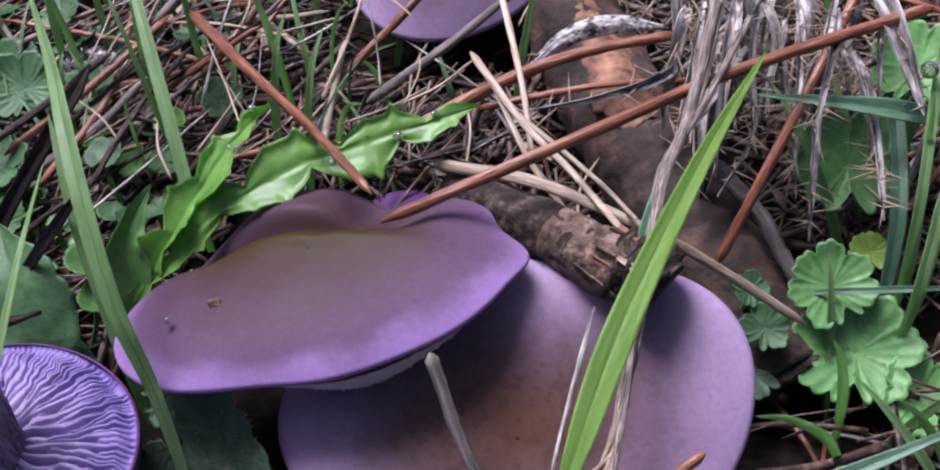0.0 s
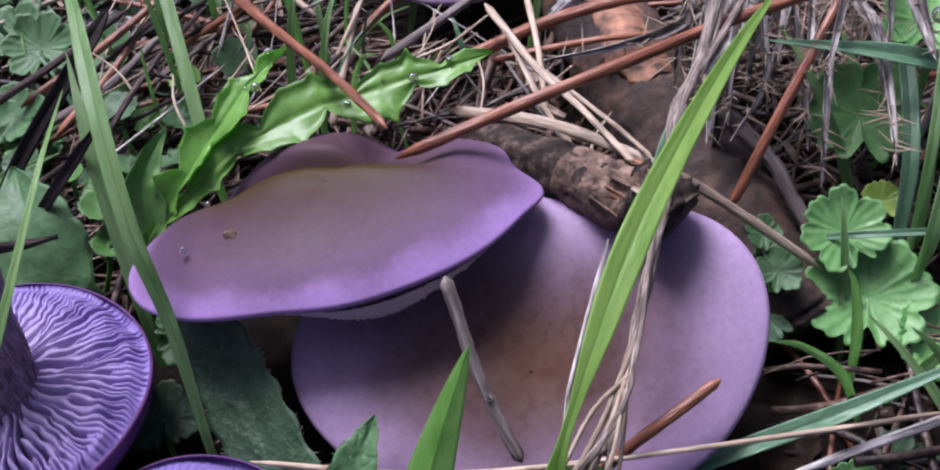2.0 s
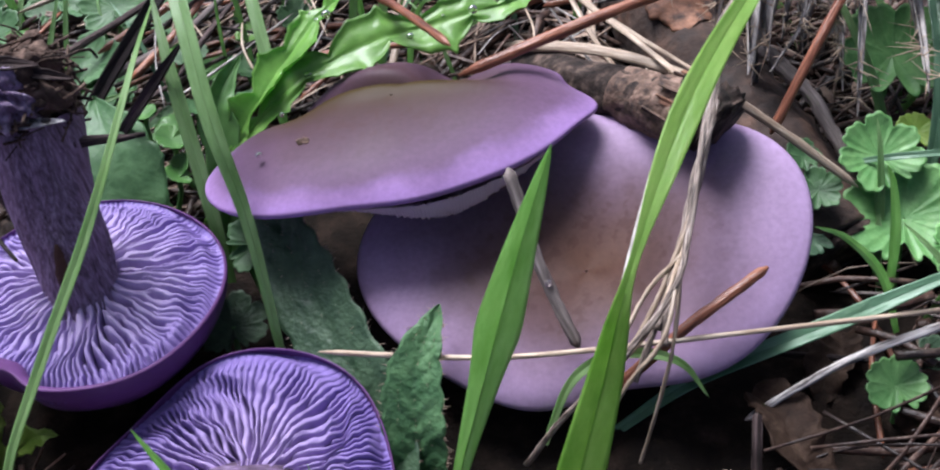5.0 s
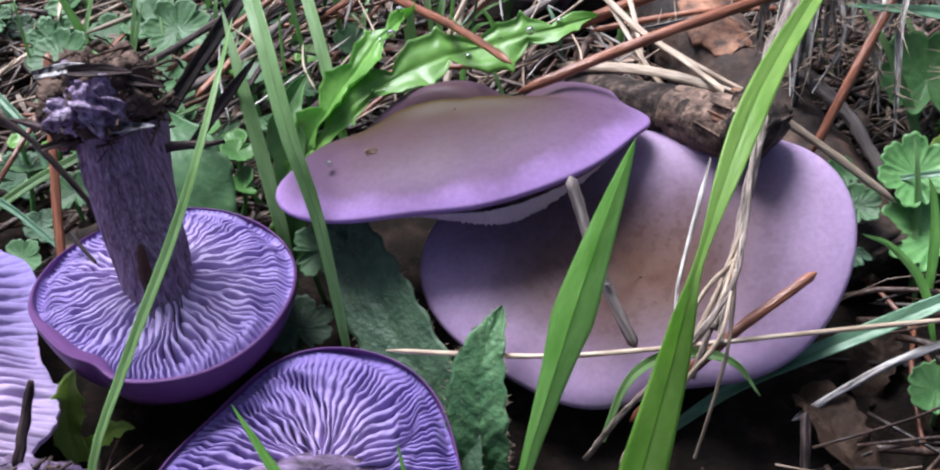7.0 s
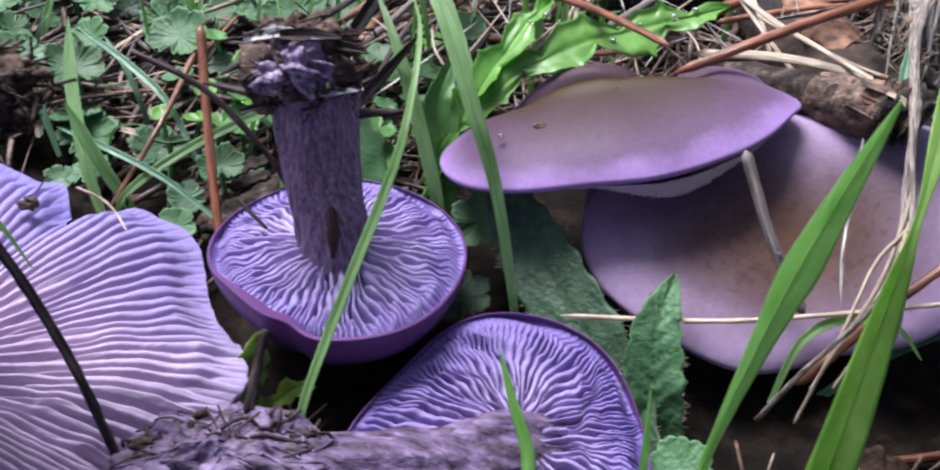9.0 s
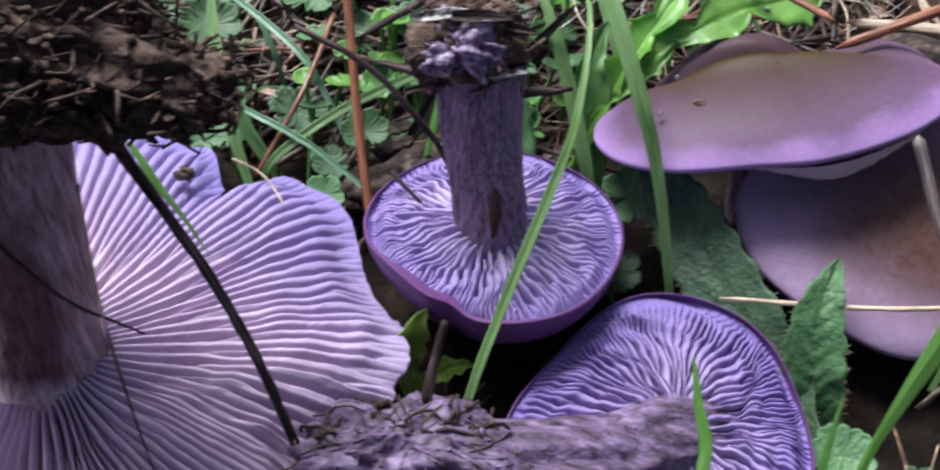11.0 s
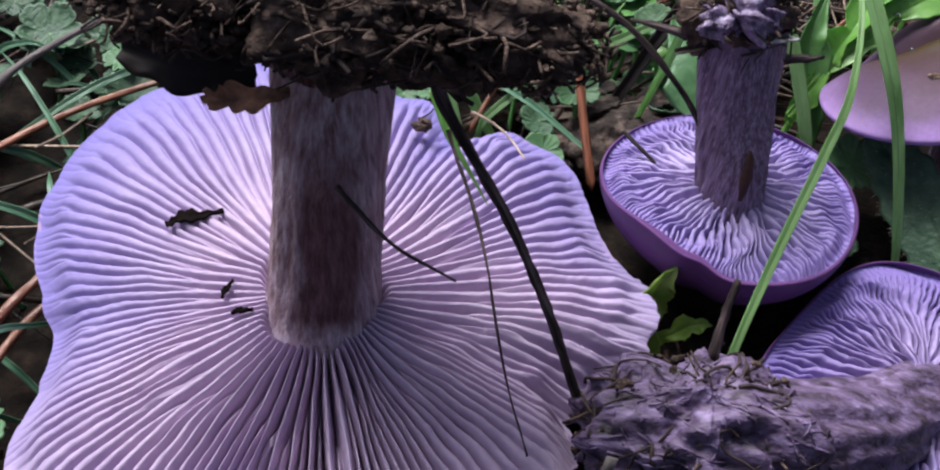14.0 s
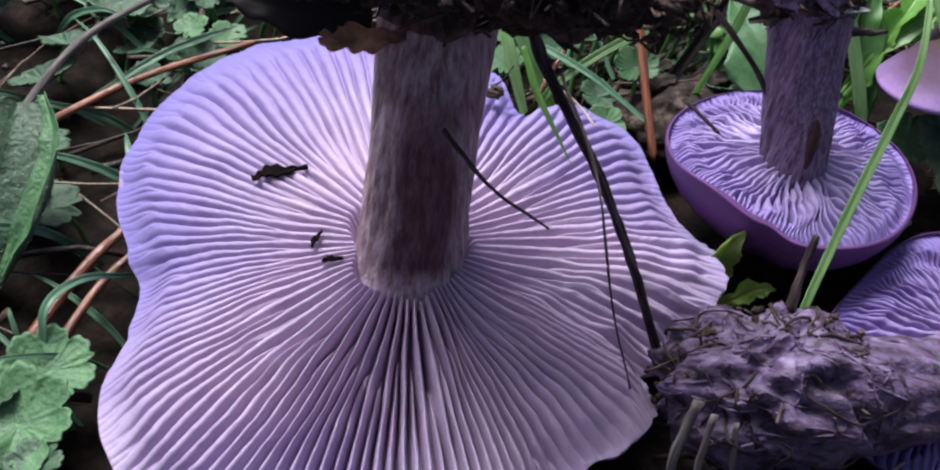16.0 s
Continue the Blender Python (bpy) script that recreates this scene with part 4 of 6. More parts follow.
for i, (x, y, z, s, rz) in enumerate(((-0.1902, 0.0735, 0.0243, 0.0054, 0.35), (-0.1794, 0.0556, 0.0261, 0.0020, 1.2), (-0.1758, 0.0505, 0.0266, 0.0019, 0.2), (-0.141, 0.108, 0.0175, 0.0012, 0.6), (-0.131, 0.116, 0.017, 0.0012, 1.9))):
    ch = single("bark_chip", quads("bark_chip", *leaf_arrays([(-s, 0, 0), (-s * 0.2, s * 0.15, 0.0003), (s * 1.1, s * 0.1, 0.0006)], lambda u, k: s * 0.30 * (0.7 + 0.35 * math.sin(u * 9 + 2.5 * k) + 0.25 * math.sin(u * 31 + 4 * k)) * math.sin(math.pi * min(1, 0.12 + 0.86 * u)) ** 0.4, n=20, m=3, face=(0, 0, 1), ruffle=0.0002, thick=0.0007)), CHIP, "tiny black bark chip lying on the gills", "bark chip", "bark chips on the gills")
    ch.location, ch.rotation_euler = (x, y, z), (0, 0, rz)

# another violet cap far back in the grass and one tucked behind the brown cap
for nm, C, N, rad_, hgt, mt, lab in (("a", (-0.0065, 0.2440, 0.0165), (0, -0.15, 1), 0.0250, 0.010, CAP_PALE, "small lilac mushroom cap half hidden in dry grass"),
                                     ("b", (-0.0125, 0.1680, -0.0030), (0.2, -0.3, 1), 0.013, 0.004, CAP_PURPLE, "dull lilac mushroom cap tucked behind a larger one")):
    T = tilted(N)
    rf = lambda a, q=rad_: q + 0.0008 * np.sin(2 * a) + 0.0005 * np.cos(3 * a)
    mm_ = thing("mushroom", lab, "mushroom", "mushrooms", C)
    part("cap", cap_skin(rf, T, 1, lambda v, h=hgt: h * (1 - v**2.2), 0.0012, flat_wave, 120, 30), mt, mm_)
    gills(mm_, GILL_DEEP, rf, T, 1, lambda q: -0.0026 - 0.002 * (1 - q), 0.002, flat_wave, 24, 0.25, 0.94, 8)
    part("stem", stem_mesh([(0, 0.004, -0.035), (0, 0.002, -0.018), (0, 0, -0.002)], lambda s: 0.005), STEM_PURPLE, mm_)


# ---- wood ----
log = thing("rotten_log", "rotten reddish pine log lying half buried behind the mushrooms", "log", at=(0.045, 0.17, 0.0))
lp = local([(0.0245, 0.232, 0.006), (0.0386, 0.190, 0.0075), (0.0535, 0.160, 0.004), (0.0690, 0.134, -0.003)], (0.045, 0.17, 0.0))
part("wood", tube("wood", lp, lambda s: 0.0125 - 0.0010 * s, n=60, sides=44, rough=0.07, seed=5), WOOD, log)
part("bare_patch", quads("bare_patch", *leaf_arrays([tuple(np.array(lp[0]) + (0.002, -0.006, 0.0131)), tuple(np.array(lp[1]) + (-0.004, 0.008, 0.0138)), tuple(np.array(lp[1]) + (-0.0015, 0.001, 0.0138)), tuple(np.array(lp[1]) + (0.002, -0.005, 0.0130))], lambda s, k: 0.0072 * math.sin(math.pi * min(1, 0.08 + 0.86 * s)) ** 0.5 * (1 + 0.10 * math.sin(s * 13 + 2 * k) + 0.04 * math.sin(s * 37 + k)), n=50, m=8, face=(0, 0, 1), cup=-0.42, ruffle=0.0005, thick=0.0008, seed=12)), BAREWOOD, log, "bare orange rotten wood")
part("bark_shell", tube("bark_shell", [(p[0] + 0.0015, p[1] - 0.001, p[2] - 0.0028) for p in lp[1:]], lambda s: 0.0122, n=40, sides=36, rough=0.14, seed=9), BARK, log, "dark bark on the underside")

bark = thing("bark_roll", "rolled piece of dark pine bark resting on a mushroom cap", "bark", at=(0.02, 0.145, 0.03))
bp_ = local([(0.001, 0.1640, 0.022), (0.0150, 0.1485, 0.029), (0.0265, 0.1380, 0.0345), (0.0362, 0.1305, 0.0375)], (0.02, 0.145, 0.03))
part("roll", tube("roll", bp_, lambda s: 0.0056 + 0.0004 * math.sin(s * 7), n=18, sides=44, rough=0.13, seed=15), BARK, bark)
part("peeled_layer", tube("peeled_layer", [tuple(0.45 * np.array(bp_[1]) + 0.55 * np.array(bp_[2]) + (0, 0, 0.0006)), tuple(np.array(bp_[2]) + (0.003, -0.003, 0.0008)), tuple(np.array(bp_[3]) + (-0.001, 0.001, 0.0003))], lambda s: 0.0052 + 0.0010 * math.sin(min(1, s * 1.5) * math.pi * 0.5), n=14, sides=44, rough=0.14, seed=19), BARKPALE, bark, "torn brown inner bark")
part("torn_end", tube("torn_end", [tuple(np.array(bp_[3]) + (-0.003, 0.002, 0.0000)), tuple(np.array(bp_[3]) + (0.0015, -0.0015, 0.0008)), tuple(np.array(bp_[3]) + (0.004, -0.0035, 0.0000))], lambda s: 0.0064 - 0.0008 * s, n=20, sides=30, rough=0.3, seed=23), BARK, bark, "blackened torn end")
part("splinter", blade("splinter", [tuple(np.array(bp_[3]) + (-0.0045, -0.001, 0.0058)), tuple(np.array(bp_[3]) + (-0.0015, -0.0035, 0.0056)), tuple(np.array(bp_[3]) + (0.0005, -0.0058, 0.0030))], 0.0012, n=14, tip=0.3, thick=0.0004), STRAW, bark, "pale split edge")

rg = random.Random(61)
for i in range(14):
    a = i / 14 * 2 * math.pi + rg.uniform(-0.2, 0.2)
    o = np.array(bp_[3]) + np.array((-0.0045 + rg.uniform(-0.002, 0.002), 0.003, 0)) + 0.0056 * np.array((math.cos(a) * 0.6, math.cos(a) * 0.75, math.sin(a)))
    e = np.array((0.0050, -0.0042, 0.0004)) * rg.uniform(0.6, 1.4) + np.array((rg.gauss(0, 0.0006), rg.gauss(0, 0.0006), rg.gauss(0, 0.0009)))
    part("splinter", blade("splinter", [tuple(o - e * 0.4), tuple(o + e * 0.3), tuple(o + e)], rg.uniform(0.0012, 0.0026), n=10, fold=0.3, tip=0.5, base=0.9, thick=0.0004, face=(math.cos(a), math.cos(a), math.sin(a))), BARKPALE if i % 3 else BAREWOOD, bark, "torn orange-brown bark fibre")

slab = thing("bark_slab", "cracked grey-brown bark slab beside the violet mushroom", "bark", at=(-0.102, 0.134, 0.0))
sv, sf = clump_mesh(0.0190, 0.0135, 0.0065, 83, 0.22, 40, 60)
part("slab", quads("slab", sv @ np.array(Matrix.Rotation(0.55, 3, "Z")).T, sf), BARK, slab)
for i in range(7):
    rg = random.Random(900 + i)
    o = np.array((rg.uniform(-0.012, 0.010), rg.uniform(-0.009, 0.007), 0.0055))
    part("flake", quads("flake", *leaf_arrays([tuple(o), tuple(o + (0.004, 0.003, 0.0006)), tuple(o + (0.0085, 0.006, 0.0002))], lambda s, k: 0.0021 * math.sin(math.pi * min(1, 0.1 + 0.85 * s)) ** 0.4 * (1 + 0.2 * math.sin(s * 25 + k)), n=18, m=3, face=(0, 0, 1), ruffle=0.0006, thick=0.0008, seed=i)), BARK, slab)

strip = thing("bark_strip", "blackened splintered bark strip standing among grass", "bark", at=(-0.09, 0.158, 0.02))
part("strip", blade("strip", local([(-0.108, 0.140, 0.000), (-0.0950, 0.1520, 0.022), (-0.0818, 0.1640, 0.038), (-0.0740, 0.1760, 0.046)], (-0.09, 0.158, 0.02)), 0.0032, fold=0.35, thick=0.001, tip=0.12, base=0.8), DARK, strip)
part("splinter", blade("splinter", local([(-0.0935, 0.1420, 0.012), (-0.0800, 0.1420, 0.030), (-0.0680, 0.1440, 0.045)], (-0.09, 0.158, 0.02)), 0.0022, fold=0.3, thick=0.001, tip=0.3, base=0.8), DARK, strip)
chunk = thing("bark_chunk", "pale crumbling weathered bark among needles", "bark", at=(-0.0970, 0.2170, 0.0040))
cv, cf = clump_mesh(0.0095, 0.0075, 0.0050, 97, 0.35, 36, 48)
part("chunk", quads("chunk", cv, cf), FLAKED, chunk)
dv, df = debris(0.0095, 0.0075, 0.0050, 120, 41, 0.0010, 0.006)
part("crumbs", quads("crumbs", dv, df), FLAKED, chunk)["kind"] = "stuff"
single("bark_scrap", quads("bark_scrap", *leaf_arrays([(0.014, 0.194, 0.026), (0.024, 0.197, 0.034), (0.034, 0.199, 0.0355), (0.045, 0.2000, 0.033)], lambda s, k: 0.0023 * math.sin(math.pi * min(1, 0.04 + 0.94 * s)) ** 0.8, n=40, m=5, cup=-0.5, ruffle=0.0012, thick=0.0005)), FLAKED, "pale weathered curl of bark on dry needles", "bark")


# ---- sticks, needles and straw ----
def rod(name, material, label, category, points, radius, group="", flat=0.8, taper=0.25, rough=0.12, n=30, sides=9, seed=1, ends=0.045):
    ends = 0.015 if category == "twig" else ends
    me = tube(name, points, lambda s: radius * (1 - taper * s) * min(1, 0.25 + s / ends) * min(1, 0.12 + (1 - s) / ends), n=n, sides=sides, flat=flat, rough=rough, seed=seed)
    return single(name, me, material, label, category, group)


rod("pine_needle", NEEDLE, "long red-brown pine needle lying over the litter", "pine needle", [(-0.0118, 0.1410, 0.0385), (0.0181, 0.1515, 0.0460), (0.0515, 0.1690, 0.0480), (0.0796, 0.180, 0.050), (0.094, 0.184, 0.052)], 0.00115, "pine needles", taper=-0.15)
rod("pine_needle", NEEDLE, "split red-brown pine needle lying on a green leaf", "pine needle", [(-0.0640, 0.2110, 0.029), (-0.0500, 0.1930, 0.032), (-0.0380, 0.1774, 0.036), (-0.0250, 0.1600, 0.041), (-0.0130, 0.1428, 0.0445)], 0.00135, "pine needles", taper=0.35, rough=0.16)
rod("pine_needle", NEEDLE, "red-brown pine needle leaning on the log", "pine needle", [(0.0527, 0.146, 0.019), (0.0637, 0.1621, 0.034), (0.0763, 0.1833, 0.045), (0.084, 0.198, 0.052)], 0.00105, "pine needles", taper=-0.1)
rod("pine_needle", NEEDLE, "broad red-brown pine needle across the litter", "pine needle", [(-0.0090, 0.1760, 0.027), (0.0134, 0.189, 0.030), (0.0300, 0.1945, 0.032), (0.0470, 0.1975, 0.033)], 0.00150, "pine needles", taper=0.2)
rod("pine_needle", NEEDLE, "red-brown pine needle across the litter", "pine needle", [(0.0040, 0.1815, 0.027), (0.0289, 0.1851, 0.030), (0.0500, 0.1868, 0.030)], 0.00085, "pine needles")
rod("pine_needle", NEEDLE, "red-brown pine needle lying on the pale cap", "pine needle", [(0.0465, 0.0998, 0.0275), (0.0346, 0.0923, 0.0225), (0.0243, 0.0868, 0.0150), (0.0120, 0.0805, 0.0050)], 0.00095, "pine needles", taper=-0.3)
rod("pine_needle", NEEDLE, "upright orange-brown pine needle beside the violet mushroom", "pine needle", [(-0.1105, 0.1110, 0.004), (-0.1150, 0.1290, 0.017), (-0.1185, 0.1460, 0.029), (-0.1205, 0.157, 0.037)], 0.00105, "pine needles", taper=-0.1)
rod("pine_needle", NEEDLE, "red-brown pine needle on the soil", "pine needle", [(-0.1269, 0.1707, 0.020), (-0.1307, 0.1451, 0.016), (-0.1397, 0.1248, 0.006)], 0.0008, "pine needles")
rod("pine_needle", NEEDLE, "orange pine needle beside the largest cap", "pine needle", [(-0.2400, 0.0260, -0.002), (-0.2285, 0.0562, 0.006), (-0.2190, 0.0730, 0.009)], 0.0013, "pine needles")
rod("pine_needle", NEEDLE, "orange pine needle beside the largest cap", "pine needle", [(-0.2330, 0.0240, -0.002), (-0.2242, 0.0537, 0.005), (-0.2150, 0.0680, 0.008)], 0.0011, "pine needles")
rod("pine_needle", NEEDLE, "red-brown pine needle lying behind the largest cap", "pine needle", [(-0.252, 0.100, 0.003), (-0.2327, 0.1178, 0.006), (-0.2080, 0.1340, 0.008)], 0.0010, "pine needles")
rod("pine_needle", DARK, "short dark pine needle lying over the rim of the violet cap", "pine needle", [(-0.1060, 0.1145, 0.0205), (-0.1025, 0.1105, 0.0200), (-0.0985, 0.1070, 0.0185)], 0.00055, "pine needles")
rod("pine_needle", NEEDLE, "dark red pine needle on the soil", "pine needle", [(0.020, 0.068, -0.006), (0.050, 0.073, -0.004), (0.095, 0.080, 0.000)], 0.0011, "pine needles")

rod("twig", TWIG, "cracked grey twig lying on the log", "twig", [(0.0520, 0.1700, 0.0245), (0.0575, 0.1645, 0.0215), (0.0624, 0.1595, 0.0190), (0.0665, 0.1524, 0.0150), (0.0700, 0.1470, 0.0110), (0.0715, 0.1440, 0.0060)], 0.0017, "twigs", taper=0.1, rough=0.22, n=40, sides=12)
rod("straw", STRAW, "pale dry grass stalk lying across the litter", "straw", [(0.0026, 0.1895, 0.036), (0.0139, 0.1688, 0.0365), (0.0235, 0.1554, 0.037), (0.0339, 0.137, 0.0395)], 0.00085, "straws", flat=0.45)
rod("straw", STRAW, "pale dry grass stalk lying across the litter", "straw", [(0.0080, 0.1790, 0.036), (0.0164, 0.1612, 0.031), (0.0262, 0.1505, 0.024)], 0.0007, "straws", flat=0.45)
rod("straw", STRAW, "thin pale straw over the bark roll", "straw", [(0.0120, 0.1745, 0.0335), (0.0282, 0.1557, 0.0345), (0.0360, 0.1410, 0.0390)], 0.0006, "straws", flat=0.5)
rod("straw", STRAW, "pale straw standing in the litter", "straw", [(0.0084, 0.2102, 0.034), (0.0135, 0.185, 0.031), (0.0160, 0.1674, 0.026)], 0.0008, "straws", flat=0.5)
rod("straw", STRAW, "flat grey-brown straw running over the bark and the cap's edge", "straw", [(-0.004, 0.1640, 0.029), (0.0165, 0.1544, 0.0345), (0.0348, 0.1435, 0.0360), (0.0510, 0.1395, 0.0275), (0.0700, 0.1351, 0.014)], 0.00125, "straws", flat=0.4, rough=0.15)
rod("straw", STRAW, "long thin straw lying over both caps", "straw", [(-0.0360, 0.0905, 0.0125), (-0.0075, 0.0869, 0.016), (0.0138, 0.087, 0.0185), (0.045, 0.0915, 0.0195), (0.0900, 0.1020, 0.016)], 0.00052, "straws", taper=0)
rod("straw", DRYGREY, "grey frayed straw on the soil", "straw", [(0.0900, 0.1020, 0.015), (0.0668, 0.0938, 0.012), (0.0545, 0.0901, 0.006), (0.0440, 0.0860, 0.000)], 0.0009, "straws", flat=0.6)
rod("straw", DRYGREY, "thin dry strand hanging onto the pale cap", "straw", [(0.0278, 0.1250, 0.0345), (0.0242, 0.1120, 0.0290), (0.0208, 0.0990, 0.0240), (0.0196, 0.0885, 0.0185)], 0.00060, "straws", flat=0.3, taper=0.5, ends=0.3)
rod("straw", TWIG, "grey-brown dry stalk behind the largest cap", "straw", [(-0.2560, 0.0960, 0.006), (-0.2453, 0.1180, 0.015), (-0.2274, 0.1340, 0.021), (-0.212, 0.148, 0.026)], 0.0010, "straws")

rod("pine_needle", NEEDLE, "dark red pine needle leaning towards a far cap", "pine needle", [(-0.0300, 0.2010, 0.016), (-0.0155, 0.2140, 0.024), (-0.0010, 0.2290, 0.033), (0.0080, 0.2400, 0.040)], 0.0011, "pine needles")
rod("pine_needle", TWIG, "grey-brown pine needle leaning towards a far cap", "pine needle", [(-0.0230, 0.1960, 0.014), (-0.0050, 0.2080, 0.020), (0.0150, 0.2230, 0.028), (0.0280, 0.2330, 0.034)], 0.0012, "pine needles")
rod("straw", STRAW, "thin pale straw standing before a far cap", "straw", [(-0.0330, 0.1950, 0.016), (-0.0270, 0.2080, 0.024), (-0.0215, 0.2220, 0.034)], 0.0005, "straws", flat=0.5)
rod("straw", STRAW, "short thin straw lying on the pale gills", "straw", [(-0.139, 0.11, 0.026), (-0.1337, 0.1092, 0.0235), (-0.13, 0.106, 0.0225), (-0.1267, 0.1014, 0.0215)], 0.0003, "straws")
crumb = thing("soil_crumb", "small brown crumb of soil lying on the gills", "soil crumb", at=(-0.1491, 0.108, 0.0225))
part("crumb", quads("crumb", *clump_mesh(0.0019, 0.0014, 0.0011, 61, 0.45, 16, 22)), CRUMB, crumb)
part("rootlet", tube("rootlet", [(-0.0012, 0.0012, 0.0006), (0.0012, 0.0022, 0.0016), (0.0035, 0.0050, 0.0040)], 0.00016, n=14, sides=5), ROOT, crumb)
speck = thing("soil_crumb", "small black crumb lying on violet gills", "soil crumb", at=(-0.0660, 0.0690, 0.0028))
part("crumb", quads("crumb", *clump_mesh(0.0021, 0.0012, 0.0016, 67, 0.5, 16, 22)), CRUMB, speck)
dry = thing("dry_grass_stalk", "tall dry grey grass stalk bent over the pale cap", "dry grass", at=(0.034, 0.12, 0.03))
D0 = (0.034, 0.12, 0.03)
for nm, pts, w in (("stalk", [(0.0515, 0.182, 0.056), (0.0457, 0.1589, 0.050), (0.0400, 0.1433, 0.047), (0.0368, 0.1255, 0.043), (0.0338, 0.1113, 0.0375), (0.0300, 0.0968, 0.0330), (0.0262, 0.0850, 0.0270)], 0.00115),
                   ("strand", [(0.0530, 0.1835, 0.0555), (0.0470, 0.1600, 0.0497), (0.0392, 0.1440, 0.0475), (0.0378, 0.1262, 0.0430), (0.0330, 0.1106, 0.0383), (0.0308, 0.0975, 0.0335), (0.0270, 0.0880, 0.0285), (0.0225, 0.0790, 0.0200)], 0.00075),
                   ("strand", [(0.0382, 0.1290, 0.0436), (0.0332, 0.1100, 0.0370), (0.0312, 0.1000, 0.0350), (0.0284, 0.0900, 0.0315), (0.0272, 0.0815, 0.0270)], 0.00085),
                   ("strand", [(0.0330, 0.1050, 0.0378), (0.0292, 0.0955, 0.0338), (0.0240, 0.0860, 0.0270), (0.0150, 0.0770, 0.0160)], 0.0005),
                   ("strand", [(0.0590, 0.184, 0.050), (0.0492, 0.1622, 0.050), (0.0405, 0.1459, 0.0475), (0.0360, 0.1250, 0.0428), (0.0317, 0.0990, 0.0365), (0.0286, 0.0886, 0.0330), (0.0200, 0.0795, 0.0255), (0.0099, 0.0750, 0.014), (0.0035, 0.0734, 0.002)], 0.0007),
                   ("strand", [(0.0301, 0.0950, 0.0350), (0.0242, 0.0905, 0.0300), (0.0181, 0.0806, 0.0220), (0.0100, 0.0705, 0.005)], 0.00045),
                   ("strand", [(0.0300, 0.0930, 0.0345), (0.0270, 0.0809, 0.0300), (0.0212, 0.0756, 0.0240), (0.0160, 0.0720, 0.014)], 0.00045),
                   ("strand", [(0.0310, 0.0970, 0.0360), (0.0256, 0.0850, 0.0290), (0.0175, 0.0780, 0.0210), (0.0130, 0.0750, 0.010)], 0.0004),
                   ("strand", [(0.0305, 0.0960, 0.0350), (0.0290, 0.0830, 0.0260), (0.0265, 0.0770, 0.0150), (0.0240, 0.0730, 0.004)], 0.0004)):
    part(nm, tube(nm, local(pts, D0), lambda s, w=w: w * (1 - 0.2 * s), n=60, sides=8, flat=0.55, rough=0.18, seed=int(w * 1e6)), STALK if nm == "stalk" or w > 0.0006 else STRAW, dry)
part("sheath", blade("sheath", local([(0.0345, 0.1255, 0.038), (0.0372, 0.1370, 0.0430), (0.0405, 0.1480, 0.0470)], D0), 0.0030, fold=0.3, tip=0.7, base=0.7), GRASS_BLUE, dry, "grey-green leaf sheath")
rod("twig", TWIG, "short grey twig standing on the pale cap", "twig", [(0.0128, 0.0893, 0.0165), (0.0053, 0.0994, 0.0285), (-0.0003, 0.1105, 0.0415)], 0.00112, "twigs", taper=-0.1, rough=0.16)

# withered spiny plant over the log
spiny = thing("withered_plant", "withered grey spiny plant hanging over the log", "dry plant", at=(0.068, 0.19, 0.03))
rg = random.Random(77)
for i in range(34):
    bx, by = rg.uniform(0.046, 0.090), rg.uniform(0.186, 0.215)
    top = np.array((bx, by, rg.uniform(0.032, 0.050)))
    dx, dy, dz = rg.uniform(-0.010, 0.010), rg.uniform(-0.034, -0.012), rg.uniform(-0.026, -0.006)
    pts = [top, top + (dx * 0.3, dy * 0.35, dz * 0.15 + 0.003), top + (dx * 0.8, dy * 0.75, dz * 0.6), top + (dx, dy, dz)]
    if i < 4:
        pts = [np.array(p) for p in ([(0.078, 0.196, 0.047), (0.0735, 0.178, 0.040), (0.0722, 0.163, 0.028), (0.0718, 0.153, 0.018)],
                                     [(0.062, 0.192, 0.046), (0.0600, 0.180, 0.040), (0.0600, 0.168, 0.033), (0.0530, 0.157, 0.027)],
                                     [(0.056, 0.194, 0.040), (0.0440, 0.184, 0.035), (0.0300, 0.180, 0.032), (0.0150, 0.178, 0.030)],
                                     [(0.064, 0.196, 0.044), (0.0560, 0.183, 0.040), (0.0500, 0.172, 0.038), (0.0470, 0.166, 0.036)])[i]]
    lf = part("withered_leaf", blade("withered_leaf", local(pts, (0.068, 0.19, 0.03)), rg.choice((0.0016, 0.0022, 0.0030, 0.0042)), n=36, fold=rg.uniform(0.6, 1.2), thick=0.0003, tip=0.6, base=0.6, twist=rg.uniform(-1.5, 1.5)), DRYGREY, spiny)
    cp = curve(pts, 22)
    sp = []
    for k in range(34):
        c = cp[rg.randrange(2, 20)]
        e = np.array((rg.gauss(0, 1), rg.gauss(0, 0.8), rg.gauss(-0.3, 0.8)))
        e = e / np.linalg.norm(e) * rg.uniform(0.0015, 0.0080)
        sp.append(tube_arrays(local([c, c + e * 0.5, c + e], (0.068, 0.19, 0.03)), lambda s: 0.00020 * (1 - 0.9 * s), n=4, sides=4))
    part("spine", quads("spine", *joined(sp)), STRAW, lf)["kind"] = "stuff"


# ---- grass ----
def grass(points, width, label="fresh green grass blade", material=GRASS, face=(0.05, -0.7, 0.7), **k):
    base = points[0]
    ob = single("grass_blade", blade("grass_blade", local(points, base), width, face=face, **k), material, label, "grass", "grass blades")
    ob.location = base
    if width > 0.0032:
        part("midrib", tube("midrib", local(points, base), lambda s: 0.00013 * (1 - 0.8 * s), n=30, sides=6), material, ob, "pale ridge along the blade")
    return ob


